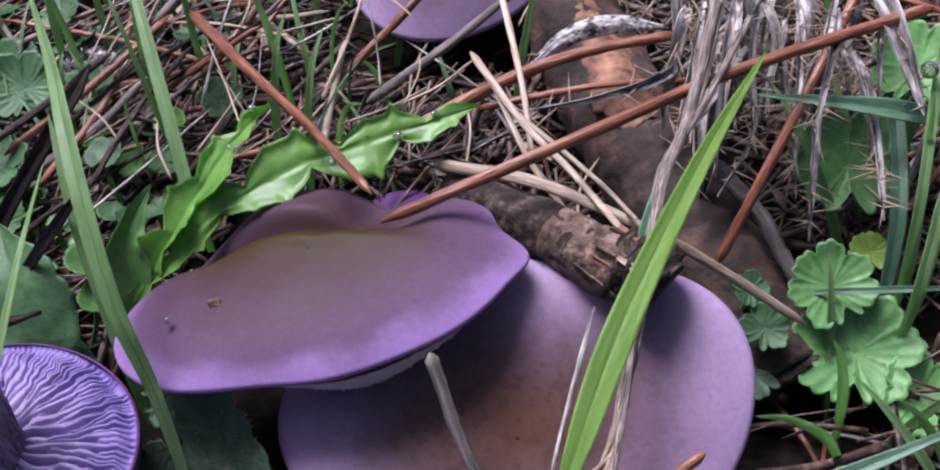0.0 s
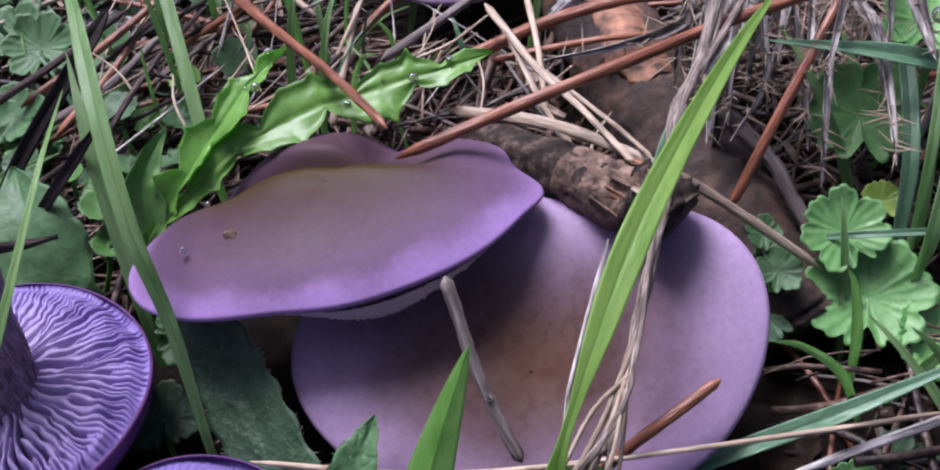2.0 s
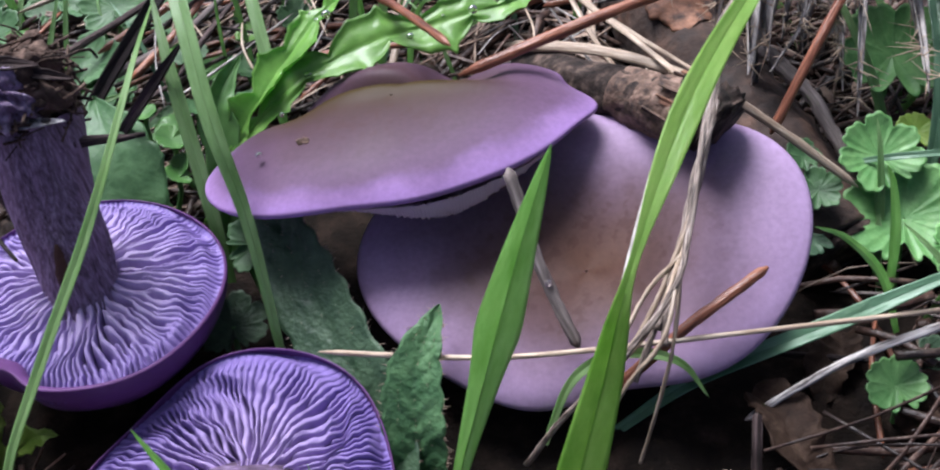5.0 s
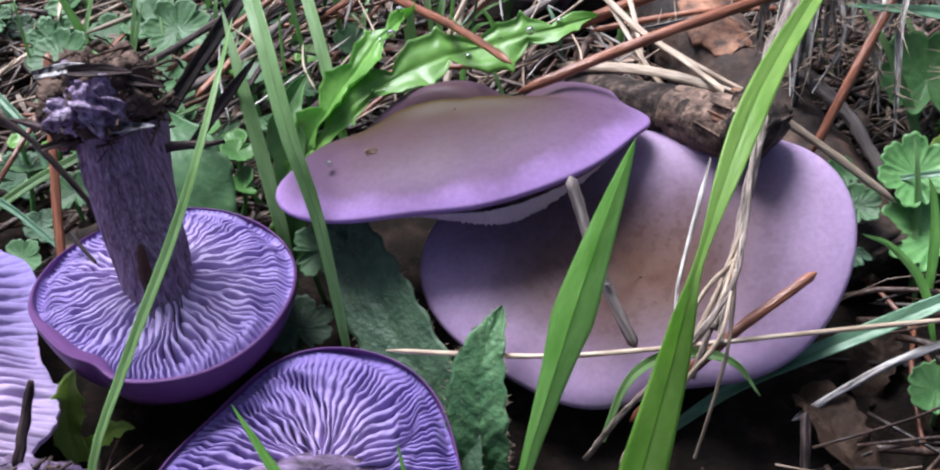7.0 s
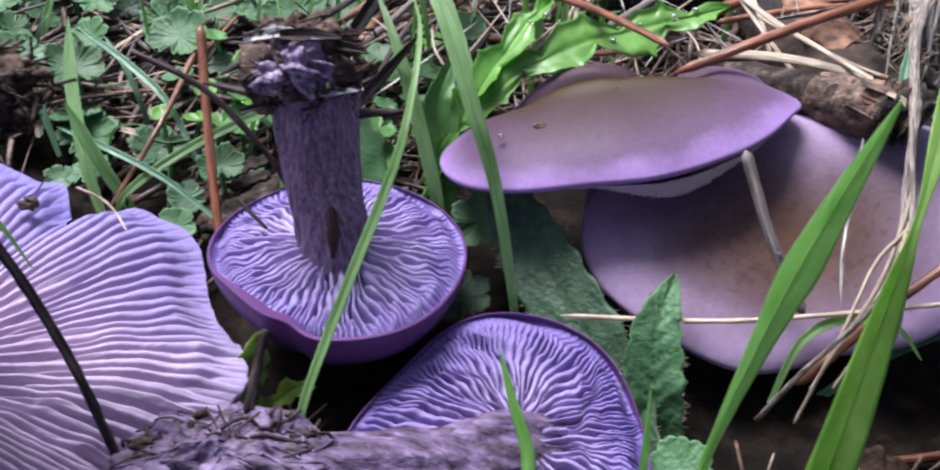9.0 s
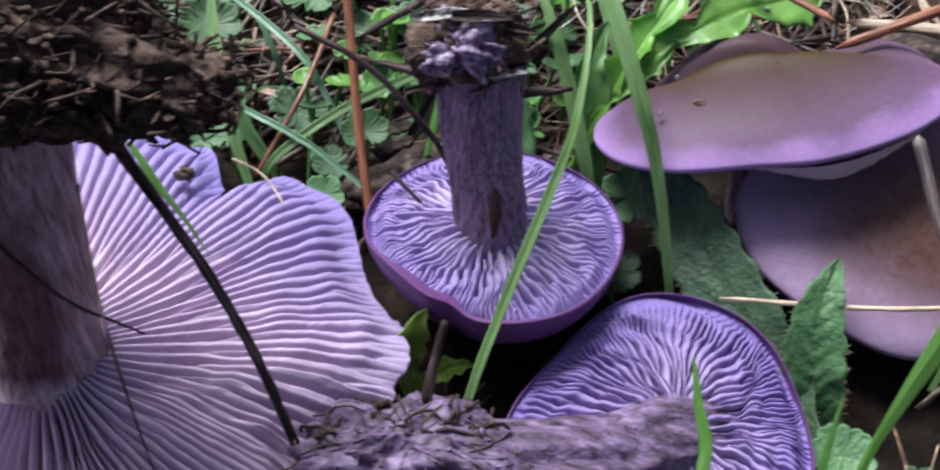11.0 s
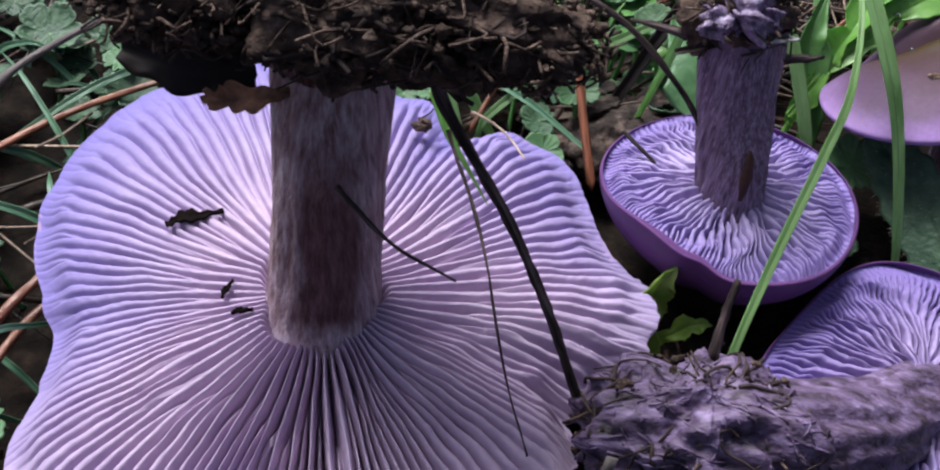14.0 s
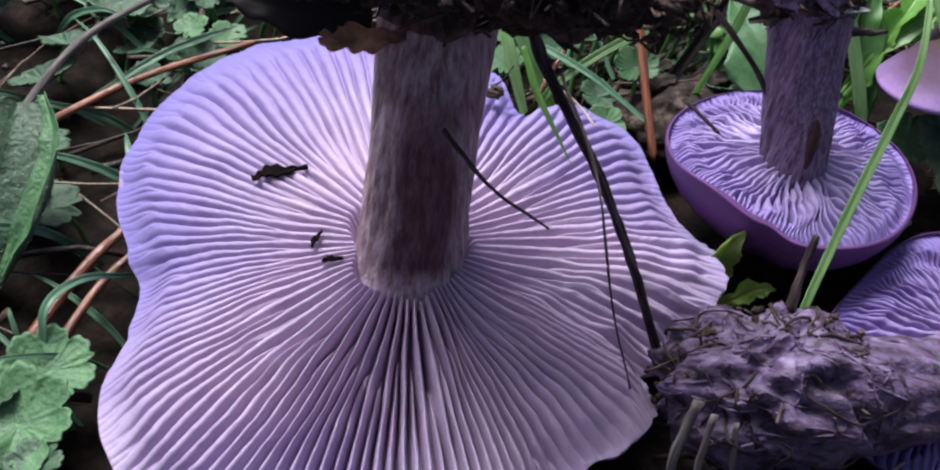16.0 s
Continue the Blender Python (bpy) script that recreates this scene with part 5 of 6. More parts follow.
grass([(0.006, 0.042, -0.008), (0.0117, 0.0522, 0.0213), (0.0164, 0.0622, 0.041), (0.0205, 0.0710, 0.0590), (0.0300, 0.0960, 0.0705), (0.0440, 0.1290, 0.0700), (0.058, 0.160, 0.064)], 0.0050, "tall bright green grass blade arching over the caps", GRASS_TALL, n=56, shape=lambda s: (2.2 - 1.2 * min(1, s / 0.38)) * (1 - 0.70 * math.exp(-((s - 0.5) / 0.08) ** 2)) * min(1, (1 - s) / 0.35) ** 0.7)
grass([(-0.0102, 0.0575, -0.008), (-0.0083, 0.0599, 0.0096), (-0.0013, 0.0640, 0.0420), (0.0038, 0.0643, 0.0660), (0.0088, 0.0632, 0.0885)], 0.0068, "bright green pointed grass blade before the pale cap", GRASS_NEAR, n=44, shape=lambda s: (0.28 + 0.72 * min(1, max(0, (s - 0.25) / 0.33)) ** 1.3) * min(1, (1 - s) / 0.38) ** 0.75)
grass([(-0.0860, 0.0540, -0.008), (-0.0854, 0.0575, 0.0141), (-0.0790, 0.0720, 0.0300), (-0.0720, 0.0860, 0.0440), (-0.0678, 0.0960, 0.0540), (-0.0660, 0.1160, 0.0620), (-0.0690, 0.1377, 0.0590)], 0.0020, "long green grass blade rising before the violet mushroom", GRASS_NEAR, tip=0.5)
grass([(-0.0440, 0.0930, -0.006), (-0.0455, 0.0964, 0.0081), (-0.0500, 0.1080, 0.0300), (-0.0560, 0.1180, 0.0460), (-0.0640, 0.1380, 0.0580), (-0.0740, 0.1624, 0.0600), (-0.088, 0.190, 0.056)], 0.0035, "broad green grass blade leaning over the brown cap", shape=lambda s: (0.22 + 0.78 * min(1, s / 0.5)) * min(1, (1 - s) / 0.3) ** 0.7)
grass([(-0.0550, 0.1600, 0.004), (-0.0566, 0.1624, 0.0180), (-0.0640, 0.1820, 0.030), (-0.0740, 0.2080, 0.038), (-0.082, 0.23, 0.036)], 0.0030, n=24, tip=0.4)
grass([(-0.0610, 0.1190, 0.000), (-0.0640, 0.1260, 0.016), (-0.0720, 0.1440, 0.036), (-0.0800, 0.1640, 0.045)], 0.0032, "pale green grass blade behind the violet mushroom", tip=0.4)
grass([(-0.1010, 0.1350, 0.004), (-0.0960, 0.1320, 0.030), (-0.0930, 0.1350, 0.045), (-0.0900, 0.145, 0.058)], 0.0022, tip=0.6)
grass([(-0.0433, 0.0442, 0.004), (-0.0433, 0.0442, 0.0251), (-0.0465, 0.0440, 0.0400), (-0.0490, 0.0428, 0.0538)], 0.0030, "short young grass blade in front of gills", GRASS_NEAR, tip=0.9)
grass([(-0.0230, 0.0440, -0.006), (-0.0235, 0.0430, 0.020), (-0.0250, 0.0420, 0.0475)], 0.0024, "short young grass blade", tip=0.8)
grass([(-0.1452, 0.0769, 0.06), (-0.1439, 0.0772, 0.056), (-0.1416, 0.0766, 0.05), (-0.138, 0.0752, 0.044), (-0.1332, 0.0721, 0.037)], 0.0014, "thin pale green sprout hanging beside the black root", GRASS_NEAR, n=24, tip=0.5)
# blades at the edge of the pale cap and by the downy leaves
grass([(0.0200, 0.0870, -0.006), (0.0354, 0.0926, 0.004), (0.0586, 0.0976, 0.014), (0.0705, 0.0997, 0.020), (0.0950, 0.1080, 0.027)], 0.0034, "bluish green grass blade along the soil", GRASS_BLUE, face=(0, -0.4, 0.9), tip=0.3)
grass([(0.0068, 0.0780, 0.002), (0.0117, 0.0837, 0.0140), (0.0201, 0.0873, 0.0175), (0.0305, 0.0864, 0.0168), (0.0362, 0.0825, 0.0115)], 0.0020, "curled pale green grass blade against the pale cap", GRASS_NEAR, face=(0, -0.6, 0.8), tip=0.4)
grass([(0.0860, 0.1400, 0.002), (0.0888, 0.1555, 0.022), (0.0901, 0.1764, 0.030), (0.0898, 0.1989, 0.035)], 0.0036, "bluish green grass blade among downy leaves", GRASS_BLUE, tip=0.25)
grass([(0.1000, 0.1710, 0.034), (0.0860, 0.1700, 0.0385), (0.0754, 0.1704, 0.040), (0.0599, 0.1726, 0.040)], 0.0042, "bluish grass blade lying across", GRASS_BLUE, face=(0, -0.5, 0.85), tip=0.7, base=0.9)
grass([(0.0892, 0.1420, 0.004), (0.0904, 0.1514, 0.030), (0.0940, 0.1700, 0.042), (0.098, 0.186, 0.046)], 0.0022)
grass([(0.0885, 0.1345, 0.002), (0.0903, 0.1387, 0.020), (0.0927, 0.1468, 0.030), (0.097, 0.16, 0.036)], 0.0024)
grass([(0.0680, 0.1436, 0.013), (0.0809, 0.1408, 0.0180), (0.0990, 0.1402, 0.0200)], 0.0014, "thin bluish grass blade", GRASS_BLUE, face=(0, -0.6, 0.8))
grass([(0.0925, 0.1500, 0.002), (0.0930, 0.1518, 0.0080), (0.0936, 0.1599, 0.0250), (0.0909, 0.1630, 0.0500)], 0.0026, "bright green grass blade among downy leaves", GRASS_NEAR, tip=0.5)
grass([(0.0940, 0.1470, 0.000), (0.0953, 0.1487, 0.0060), (0.0986, 0.1594, 0.0200), (0.1010, 0.1680, 0.030)], 0.0030, "bright green grass blade among downy leaves", GRASS_NEAR, tip=0.5)
# thin upright blades behind the brown cap
for i in range(16):
    rg = random.Random(2600 + i)
    x, y = rg.uniform(-0.105, -0.030), rg.uniform(0.178, 0.245)
    h, dx, dy = rg.uniform(0.024, 0.046), rg.uniform(-0.016, 0.006), rg.uniform(0.004, 0.030)
    grass([(x, y, -0.004), (x + dx * 0.25, y + dy * 0.25, h * 0.5), (x + dx * 0.6, y + dy * 0.6, h * 0.88), (x + dx, y + dy, h)], rg.uniform(0.0012, 0.0026), "thin fresh grass blade behind the brown cap", n=20, tip=0.6)
for i in range(40):
    rg = random.Random(2700 + i)
    x, y = (rg.uniform(-0.10, 0.0), rg.uniform(0.172, 0.24)) if i % 2 else (rg.uniform(-0.24, -0.10), rg.uniform(0.135, 0.22))
    h, dx, dy = rg.uniform(0.012, 0.034), rg.uniform(-0.02, 0.02), rg.uniform(-0.006, 0.026)
    grass([(x, y, -0.006), (x + dx * 0.25, y + dy * 0.25, h * 0.5), (x + dx * 0.6, y + dy * 0.6, h * 0.88), (x + dx, y + dy, h)], rg.uniform(0.0007, 0.0018), "thin grass sprout in the litter", rg.choice((GRASS, GRASS_BLUE)), n=16, tip=0.7)
# behind the heap
for a, b in (([(-0.1200, 0.140, 0.004), (-0.1306, 0.1541, 0.016), (-0.1442, 0.1666, 0.020), (-0.160, 0.18, 0.021)], 0.0018),
             ([(-0.1130, 0.1210, 0.008), (-0.1272, 0.1298, 0.013), (-0.1424, 0.1377, 0.015), (-0.156, 0.146, 0.014)], 0.0016),
             ([(-0.1380, 0.1250, 0.004), (-0.1349, 0.1280, 0.010), (-0.1213, 0.1395, 0.015), (-0.1028, 0.1507, 0.019), (-0.088, 0.16, 0.02)], 0.0022),
             ([(-0.1405, 0.1240, 0.000), (-0.1464, 0.1354, 0.012), (-0.1523, 0.1517, 0.022), (-0.1560, 0.168, 0.031)], 0.0032),
             ([(-0.1330, 0.1270, 0.000), (-0.1420, 0.1330, 0.014), (-0.1500, 0.1400, 0.026)], 0.0030),
             ([(-0.2185, 0.0600, 0.004), (-0.2252, 0.0518, 0.0110), (-0.2290, 0.0420, 0.0130), (-0.2278, 0.0350, 0.004)], 0.0016),
             ([(-0.2420, 0.1120, 0.004), (-0.2280, 0.1260, 0.008), (-0.2120, 0.1360, 0.011)], 0.0018),
             ([(-0.160, 0.152, 0.0), (-0.166, 0.162, 0.012), (-0.172, 0.176, 0.020)], 0.002)):
    grass(a, b, "grass blade lying in the litter behind the mushrooms", GRASS if b > 0.0021 else GRASS_BLUE, n=20)


# ---- leaves ----
def toothed(width, teeth, depth, tip=0.12, base=0.25):
    """Half-width of a leaf with back-pointing lobes."""
    def half(s, side):
        w = width * (base + (1 - base) * min(1, s / 0.55)) * min(1, (1 - s) / tip) ** 0.8
        ph = (s * teeth + (0.35 if side > 0 else 0.0)) % 1
        lobe = abs(math.sin(math.pi * ph)) ** 0.7 * (0.75 + 0.25 * math.sin(9 * s + 2 * side))
        spike = 0.28 * math.exp(-((ph - 0.62) / 0.05) ** 2) + 0.10 * math.exp(-((ph - 0.3) / 0.05) ** 2)
        return w * (1 - depth + depth * (lobe + spike)) + 0.00005
    return half


def leaf(name, points, half, material, label, category="leaf", group="", **k):
    base = points[0]
    ob = single(name, quads(name, *leaf_arrays(local(points, base), half, **k)), material, label, category, group)
    ob.location = base
    return ob


weed = thing("toothed_leaf_plant", "bright green toothed leaves, wet, lying over the brown cap", "plant", at=(-0.06, 0.13, 0.02))
W0 = (-0.06, 0.13, 0.02)
part("leaf_blade", quads("leaf_blade", *leaf_arrays(local([(-0.0670, 0.1320, 0.014), (-0.0580, 0.1395, 0.0240), (-0.0475, 0.1475, 0.0310), (-0.0350, 0.1555, 0.0345), (-0.0210, 0.1630, 0.0350), (-0.0080, 0.1675, 0.0360), (0.0050, 0.1725, 0.0370)], W0), toothed(0.0076, 4.6, 0.86, 0.2, 0.38), n=260, m=10, ruffle=0.0018, cup=0.15, vein=0.00009, seed=3)), LEAF, weed)
part("leaf_blade", quads("leaf_blade", *leaf_arrays(local([(-0.0670, 0.1320, 0.012), (-0.0590, 0.1400, 0.0245), (-0.0520, 0.1490, 0.0320), (-0.0435, 0.1605, 0.0390), (-0.0365, 0.1690, 0.0410)], W0), toothed(0.0046, 5, 0.74, 0.25, 0.4), n=140, m=9, face=(-0.3, -0.5, 0.75), ruffle=0.0025, cup=0.5, vein=0.00009, seed=6)), LEAF, weed)
part("midrib", tube("midrib", local([(-0.0680, 0.1310, 0.006), (-0.0580, 0.1395, 0.0232), (-0.0475, 0.1475, 0.0302), (-0.0350, 0.1555, 0.0337)], W0), lambda s: 0.0008 * (1 - 0.7 * s), n=30, sides=7), LEAF, weed, "pale leaf midrib")
part("leaf_blade", quads("leaf_blade", *leaf_arrays(local([(-0.0770, 0.1230, 0.002), (-0.0830, 0.1310, 0.014), (-0.0885, 0.1395, 0.0215), (-0.0945, 0.1520, 0.0240)], W0), toothed(0.0115, 3, 0.22, 0.5, 0.6), n=80, m=9, face=(0.1, -0.55, 0.8), ruffle=0.0015, cup=0.1, vein=0.00009, seed=8)), LEAF_FAR, weed)
part("leaf_blade", quads("leaf_blade", *leaf_arrays(local([(-0.0620, 0.1240, 0.000), (-0.0620, 0.1330, 0.014), (-0.0640, 0.1430, 0.028), (-0.0600, 0.1540, 0.034)], W0), toothed(0.0045, 4, 0.3, 0.4, 0.5), n=80, m=9, face=(0.3, -0.6, 0.7), ruffle=0.0012, cup=0.5, seed=9)), LEAF_SHADE, weed)

b_leaf_1 = leaf("bristly_leaf", [(-0.0185, 0.0660, -0.006), (-0.0257, 0.0831, 0.003), (-0.0364, 0.0988, 0.0110), (-0.0440, 0.1110, 0.0170), (-0.0495, 0.1210, 0.0205)], lambda s, k: 0.0080 * math.sin(math.pi * min(1, 0.12 + 0.82 * s)) ** 0.55 * (1 + 0.06 * math.sin(s * 60)), LEAF_DARK, "dark green bristly leaf standing between the caps", group="bristly leaves", n=90, m=8, face=(-0.1, -0.75, 0.6), ruffle=0.0008, cup=0.15, vein=0.0004)
b_leaf_2 = leaf("bristly_leaf", [(-0.0150, 0.0730, -0.006), (-0.0170, 0.0780, 0.0050), (-0.0168, 0.0860, 0.0145), (-0.0130, 0.0956, 0.0208)], lambda s, k: 0.0056 * math.sin(math.pi * min(1, 0.22 + 0.775 * s)) ** 0.8 * (1 + 0.14 * abs(math.sin(s * 22))), LEAF_BRISTLY, "small bristly green leaf before the pale cap", group="bristly leaves", n=90, m=8, face=(-0.15, -0.8, 0.5), ruffle=0.0010, cup=0.25, vein=0.0004)
for ob, n_h in ((b_leaf_1, 150), (b_leaf_2, 130)):
    rg = random.Random(n_h)
    co = np.array([v.co[:] for v in ob.data.vertices]).reshape(90, 34, 3)
    hairs = []
    for k in range(n_h):
        i, e = rg.randrange(3, 88), rg.choice((0, 0, 16, 16, 4, 8, 12))
        c = co[i, e]
        out = c - co[i, 8] if e in (0, 16) else np.array((0, -0.6, 0.7))
        out = out / (np.linalg.norm(out) + 1e-9) + np.array((rg.gauss(0, 0.3), rg.gauss(0, 0.3), 0.25 + rg.gauss(0, 0.3)))
        out = out / np.linalg.norm(out) * rg.uniform(0.0006, 0.0014)
        hairs.append(tube_arrays([c, c + out * 0.5, c + out], lambda s: 0.00007 * (1.2 - s), n=3, sides=4))
    part("bristle", quads("bristle", *joined(hairs)), STRAW, ob, "fine pale bristles")["kind"] = "stuff"
leaf("torn_leaf", [(-0.0975, 0.0730, -0.004), (-0.0990, 0.0765, 0.004), (-0.0975, 0.0785, 0.0110), (-0.0945, 0.0790, 0.0175)], toothed(0.0046, 3, 0.4, 0.5, 0.5), LEAF_YELLOW, "torn yellow-green leaf between the picked mushrooms", group="torn leaves", n=60, m=7, face=(0.3, -0.7, 0.6), ruffle=0.0015, cup=0.5)
leaf("torn_leaf", [(-0.0980, 0.0745, -0.004), (-0.0930, 0.0750, 0.001), (-0.0885, 0.0755, 0.0045), (-0.0850, 0.0760, 0.0040)], toothed(0.0030, 3, 0.6, 0.5, 0.4), LEAF_YELLOW, "torn yellow-green leaf between the picked mushrooms", group="torn leaves", n=60, m=7, face=(0, -0.6, 0.8), ruffle=0.001)
hairy = leaf("hairy_leaf", [(-0.2560, 0.0500, -0.004), (-0.2500, 0.0630, 0.010), (-0.2470, 0.0760, 0.018), (-0.2480, 0.0880, 0.022)], lambda s, k: 0.0105 * math.sin(math.pi * min(1, 0.12 + 0.84 * s)) ** 0.6, LEAF_DARK, "downy dark green leaf with a folded edge beside a cap", n=60, m=8, face=(0.4, -0.6, 0.7), cup=0.3, ruffle=0.001, vein=0.0003)
part("folded_edge", quads("folded_edge", *leaf_arrays(local([(-0.2440, 0.0560, 0.004), (-0.2390, 0.0660, 0.0145), (-0.2375, 0.0780, 0.0220), (-0.2420, 0.0880, 0.0250)], (-0.2560, 0.0500, -0.004)), lambda s, k: 0.0028 * math.sin(math.pi * min(1, 0.06 + 0.9 * s)) ** 0.6, n=50, m=6, face=(-0.5, -0.5, 0.7), cup=0.4, ruffle=0.0008, seed=31)), LEAF_BRISTLY, hairy, "lighter green folded edge")
rg = random.Random(8)
co = np.array([v.co[:] for v in hairy.data.vertices]).reshape(60, 34, 3)
hairs = []
for k in range(420):
    c = co[rg.randrange(2, 58), rg.randrange(0, 17)]
    e = np.array((rg.gauss(0.2, 0.5), rg.gauss(-0.5, 0.5), rg.gauss(0.7, 0.4))) * 0.0008
    hairs.append(tube_arrays([c, c + e * 0.5, c + e], lambda s: 0.00006 * (1.2 - s), n=3, sides=4))
part("bristle", quads("bristle", *joined(hairs)), STRAW, hairy, "fine pale hairs")["kind"] = "stuff"


def downy(at, radius, spin, tilt=(0.0, 0.0), lobes=7, material=LEAF_SOFT, stalk=True, seed=1, label="downy round lobed green leaf on the forest floor", **k):
    """A rounded lobed leaf on its stalk."""
    t = thing("lobed_leaf", label, "leaf", "lobed leaves", at)
    t.rotation_euler = (radians(tilt[0]), radians(tilt[1]), radians(spin))
    part("leaf_blade", quads("leaf_blade", *round_leaf_arrays(radius, lobes, seed=seed, **k)), material, t)
    if stalk:
        d = max(0.006, at[2] + 0.010)
        part("stalk", tube("stalk", [(0, 0, -0.0003), (0, -radius * 0.6, -d * 0.25), (0.001, -radius * 1.1, -d)], lambda s: 0.0006, n=12, sides=7), LEAF_SOFT, t)
    return t


downy((0.0803, 0.1338, 0.0065), 0.0132, -10, (22, 0), 7, seed=2, depth=0.26)
downy((0.0755, 0.1438, 0.0150), 0.0092, 25, (25, -10), 7, seed=3, depth=0.26)
downy((0.0925, 0.1262, 0.0025), 0.0098, 30, (22, 5), 7, seed=4)
downy((0.0813, 0.1700, 0.0215), 0.0125, 0, (30, 5), 5, seed=5, label="round lobed green leaf on an upright stalk", depth=0.22)
downy((0.0950, 0.1850, 0.0350), 0.0105, -20, (28, 0), 7, seed=6)
downy((0.0722, 0.0925, 0.0030), 0.0062, 15, (24, 0), 5, seed=33, depth=0.12, label="smooth round green leaf on dark soil")
downy((-0.0120, 0.0630, -0.0010), 0.0066, -20, (20, 0), 5, LEAF_BRISTLY, seed=41, depth=0.12, label="soft green leaf on dark soil before the pale cap")
downy((0.0020, 0.0560, -0.0010), 0.0052, 60, (16, 0), 7, LEAF_DARK, seed=42)
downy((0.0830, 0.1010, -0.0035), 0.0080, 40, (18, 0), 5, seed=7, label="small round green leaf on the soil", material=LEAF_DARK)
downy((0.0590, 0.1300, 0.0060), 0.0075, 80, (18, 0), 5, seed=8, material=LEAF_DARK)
downy((0.0847, 0.1538, 0.0130), 0.0046, 10, (25, 0), 5, seed=9, depth=0.1, material=LEAF_YELLOW, label="small yellow-green leaf among downy leaves")
downy((0.0592, 0.1418, 0.0165), 0.0042, 30, (24, 6), 5, LEAF_FAR, seed=44, label="small lobed green leaf beside the pale cap")
downy((0.0618, 0.1348, 0.0135), 0.0052, -30, (22, 4), 5, LEAF_FAR, seed=45, label="small lobed green leaf beside the pale cap")
downy((-0.0535, 0.1190, 0.0125), 0.0075, -70, (18, 14), 7, seed=10, notch=0.6, depth=0.3, material=LEAF_FAR)
downy((-0.0580, 0.1060, 0.0010), 0.0080, 20, (10, 0), 7, seed=11, material=LEAF_DARK)
downy((-0.1070, 0.2030, 0.0120), 0.0095, 15, (25, 0), 7, seed=12, material=LEAF_FAR)
downy((-0.0900, 0.1990, 0.0130), 0.0085, -35, (25, 0), 7, seed=13, depth=0.3, material=LEAF_FAR)
downy((-0.0590, 0.2010, 0.0100), 0.0060, 60, (20, 0), 5, seed=14, material=LEAF_FAR)
downy((-0.0700, 0.1830, 0.0080), 0.0050, 100, (20, 0), 5, seed=15, material=LEAF_FAR)
downy((-0.2265, 0.0330, 0.0060), 0.0090, 35, (15, 0), 7, LEAF_BRISTLY, seed=16)
downy((-0.2285, 0.0215, 0.0050), 0.0110, -15, (15, 0), 7, LEAF_BRISTLY, seed=17)
downy((-0.2450, 0.1460, 0.0060), 0.0085, 15, (20, 0), 5, seed=18, material=LEAF_DARK)
downy((-0.2250, 0.1520, 0.0080), 0.0075, 65, (20, 0), 7, seed=19, material=LEAF_DARK)
downy((-0.1604, 0.1740, 0.0120), 0.0085, 35, (20, 0), 7, seed=20, material=LEAF_FAR)
downy((-0.1155, 0.1385, 0.0100), 0.0060, 15, (20, 0), 7, seed=21, material=LEAF_FAR)
downy((-0.1048, 0.1760, 0.0150), 0.0085, -35, (20, 0), 5, seed=22, material=LEAF_FAR)
for x, y, z, s, k in ((-0.1060, 0.1745, 0.014, 0.0062, 20), (-0.1100, 0.1800, 0.012, 0.0058, 140), (-0.1010, 0.1690, 0.013, 0.0050, 250), (-0.1045, 0.1560, 0.012, 0.0046, 80), (-0.0975, 0.1600, 0.016, 0.0050, 320), (-0.1010, 0.1585, 0.013, 0.0042, 190), (-0.1140, 0.1560, 0.010, 0.0050, 45)):
    downy((x, y, z), s, k, (22, 4), 5, LEAF_SHADE if k % 20 else LEAF_FAR, seed=int(k), depth=0.08, notch=0.3, label="small fresh green rounded leaf behind the violet mushroom")
downy((-0.1225, 0.1195, 0.0070), 0.0050, 0, (20, 0), 5, seed=23, material=LEAF_FAR)
downy((-0.1790, 0.1830, 0.0080), 0.0090, 70, (20, 0), 7, seed=24, material=LEAF_FAR)
downy((-0.1370, 0.1930, 0.0100), 0.0090, -20, (22, 0), 7, seed=25, material=LEAF_FAR)
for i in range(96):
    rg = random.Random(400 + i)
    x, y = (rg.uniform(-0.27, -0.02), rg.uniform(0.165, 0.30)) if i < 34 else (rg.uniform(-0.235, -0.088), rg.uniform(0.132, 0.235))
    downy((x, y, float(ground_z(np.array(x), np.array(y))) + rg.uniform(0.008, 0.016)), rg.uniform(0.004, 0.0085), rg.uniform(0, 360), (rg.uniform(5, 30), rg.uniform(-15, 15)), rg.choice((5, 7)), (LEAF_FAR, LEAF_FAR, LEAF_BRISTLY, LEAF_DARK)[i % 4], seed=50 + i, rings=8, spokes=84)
for i in range(34):
    rg = random.Random(700 + i)
    x, y = rg.uniform(-0.135, -0.060), rg.uniform(0.142, 0.195)
    downy((x, y, rg.uniform(0.006, 0.016)), rg.uniform(0.0024, 0.0048), rg.uniform(0, 360), (rg.uniform(5, 30), rg.uniform(-15, 15)), 5, (LEAF, LEAF_FAR, LEAF_SHADE)[i % 3], seed=90 + i, rings=7, spokes=60, depth=0.05, label="tiny bright green rounded leaf in the litter")

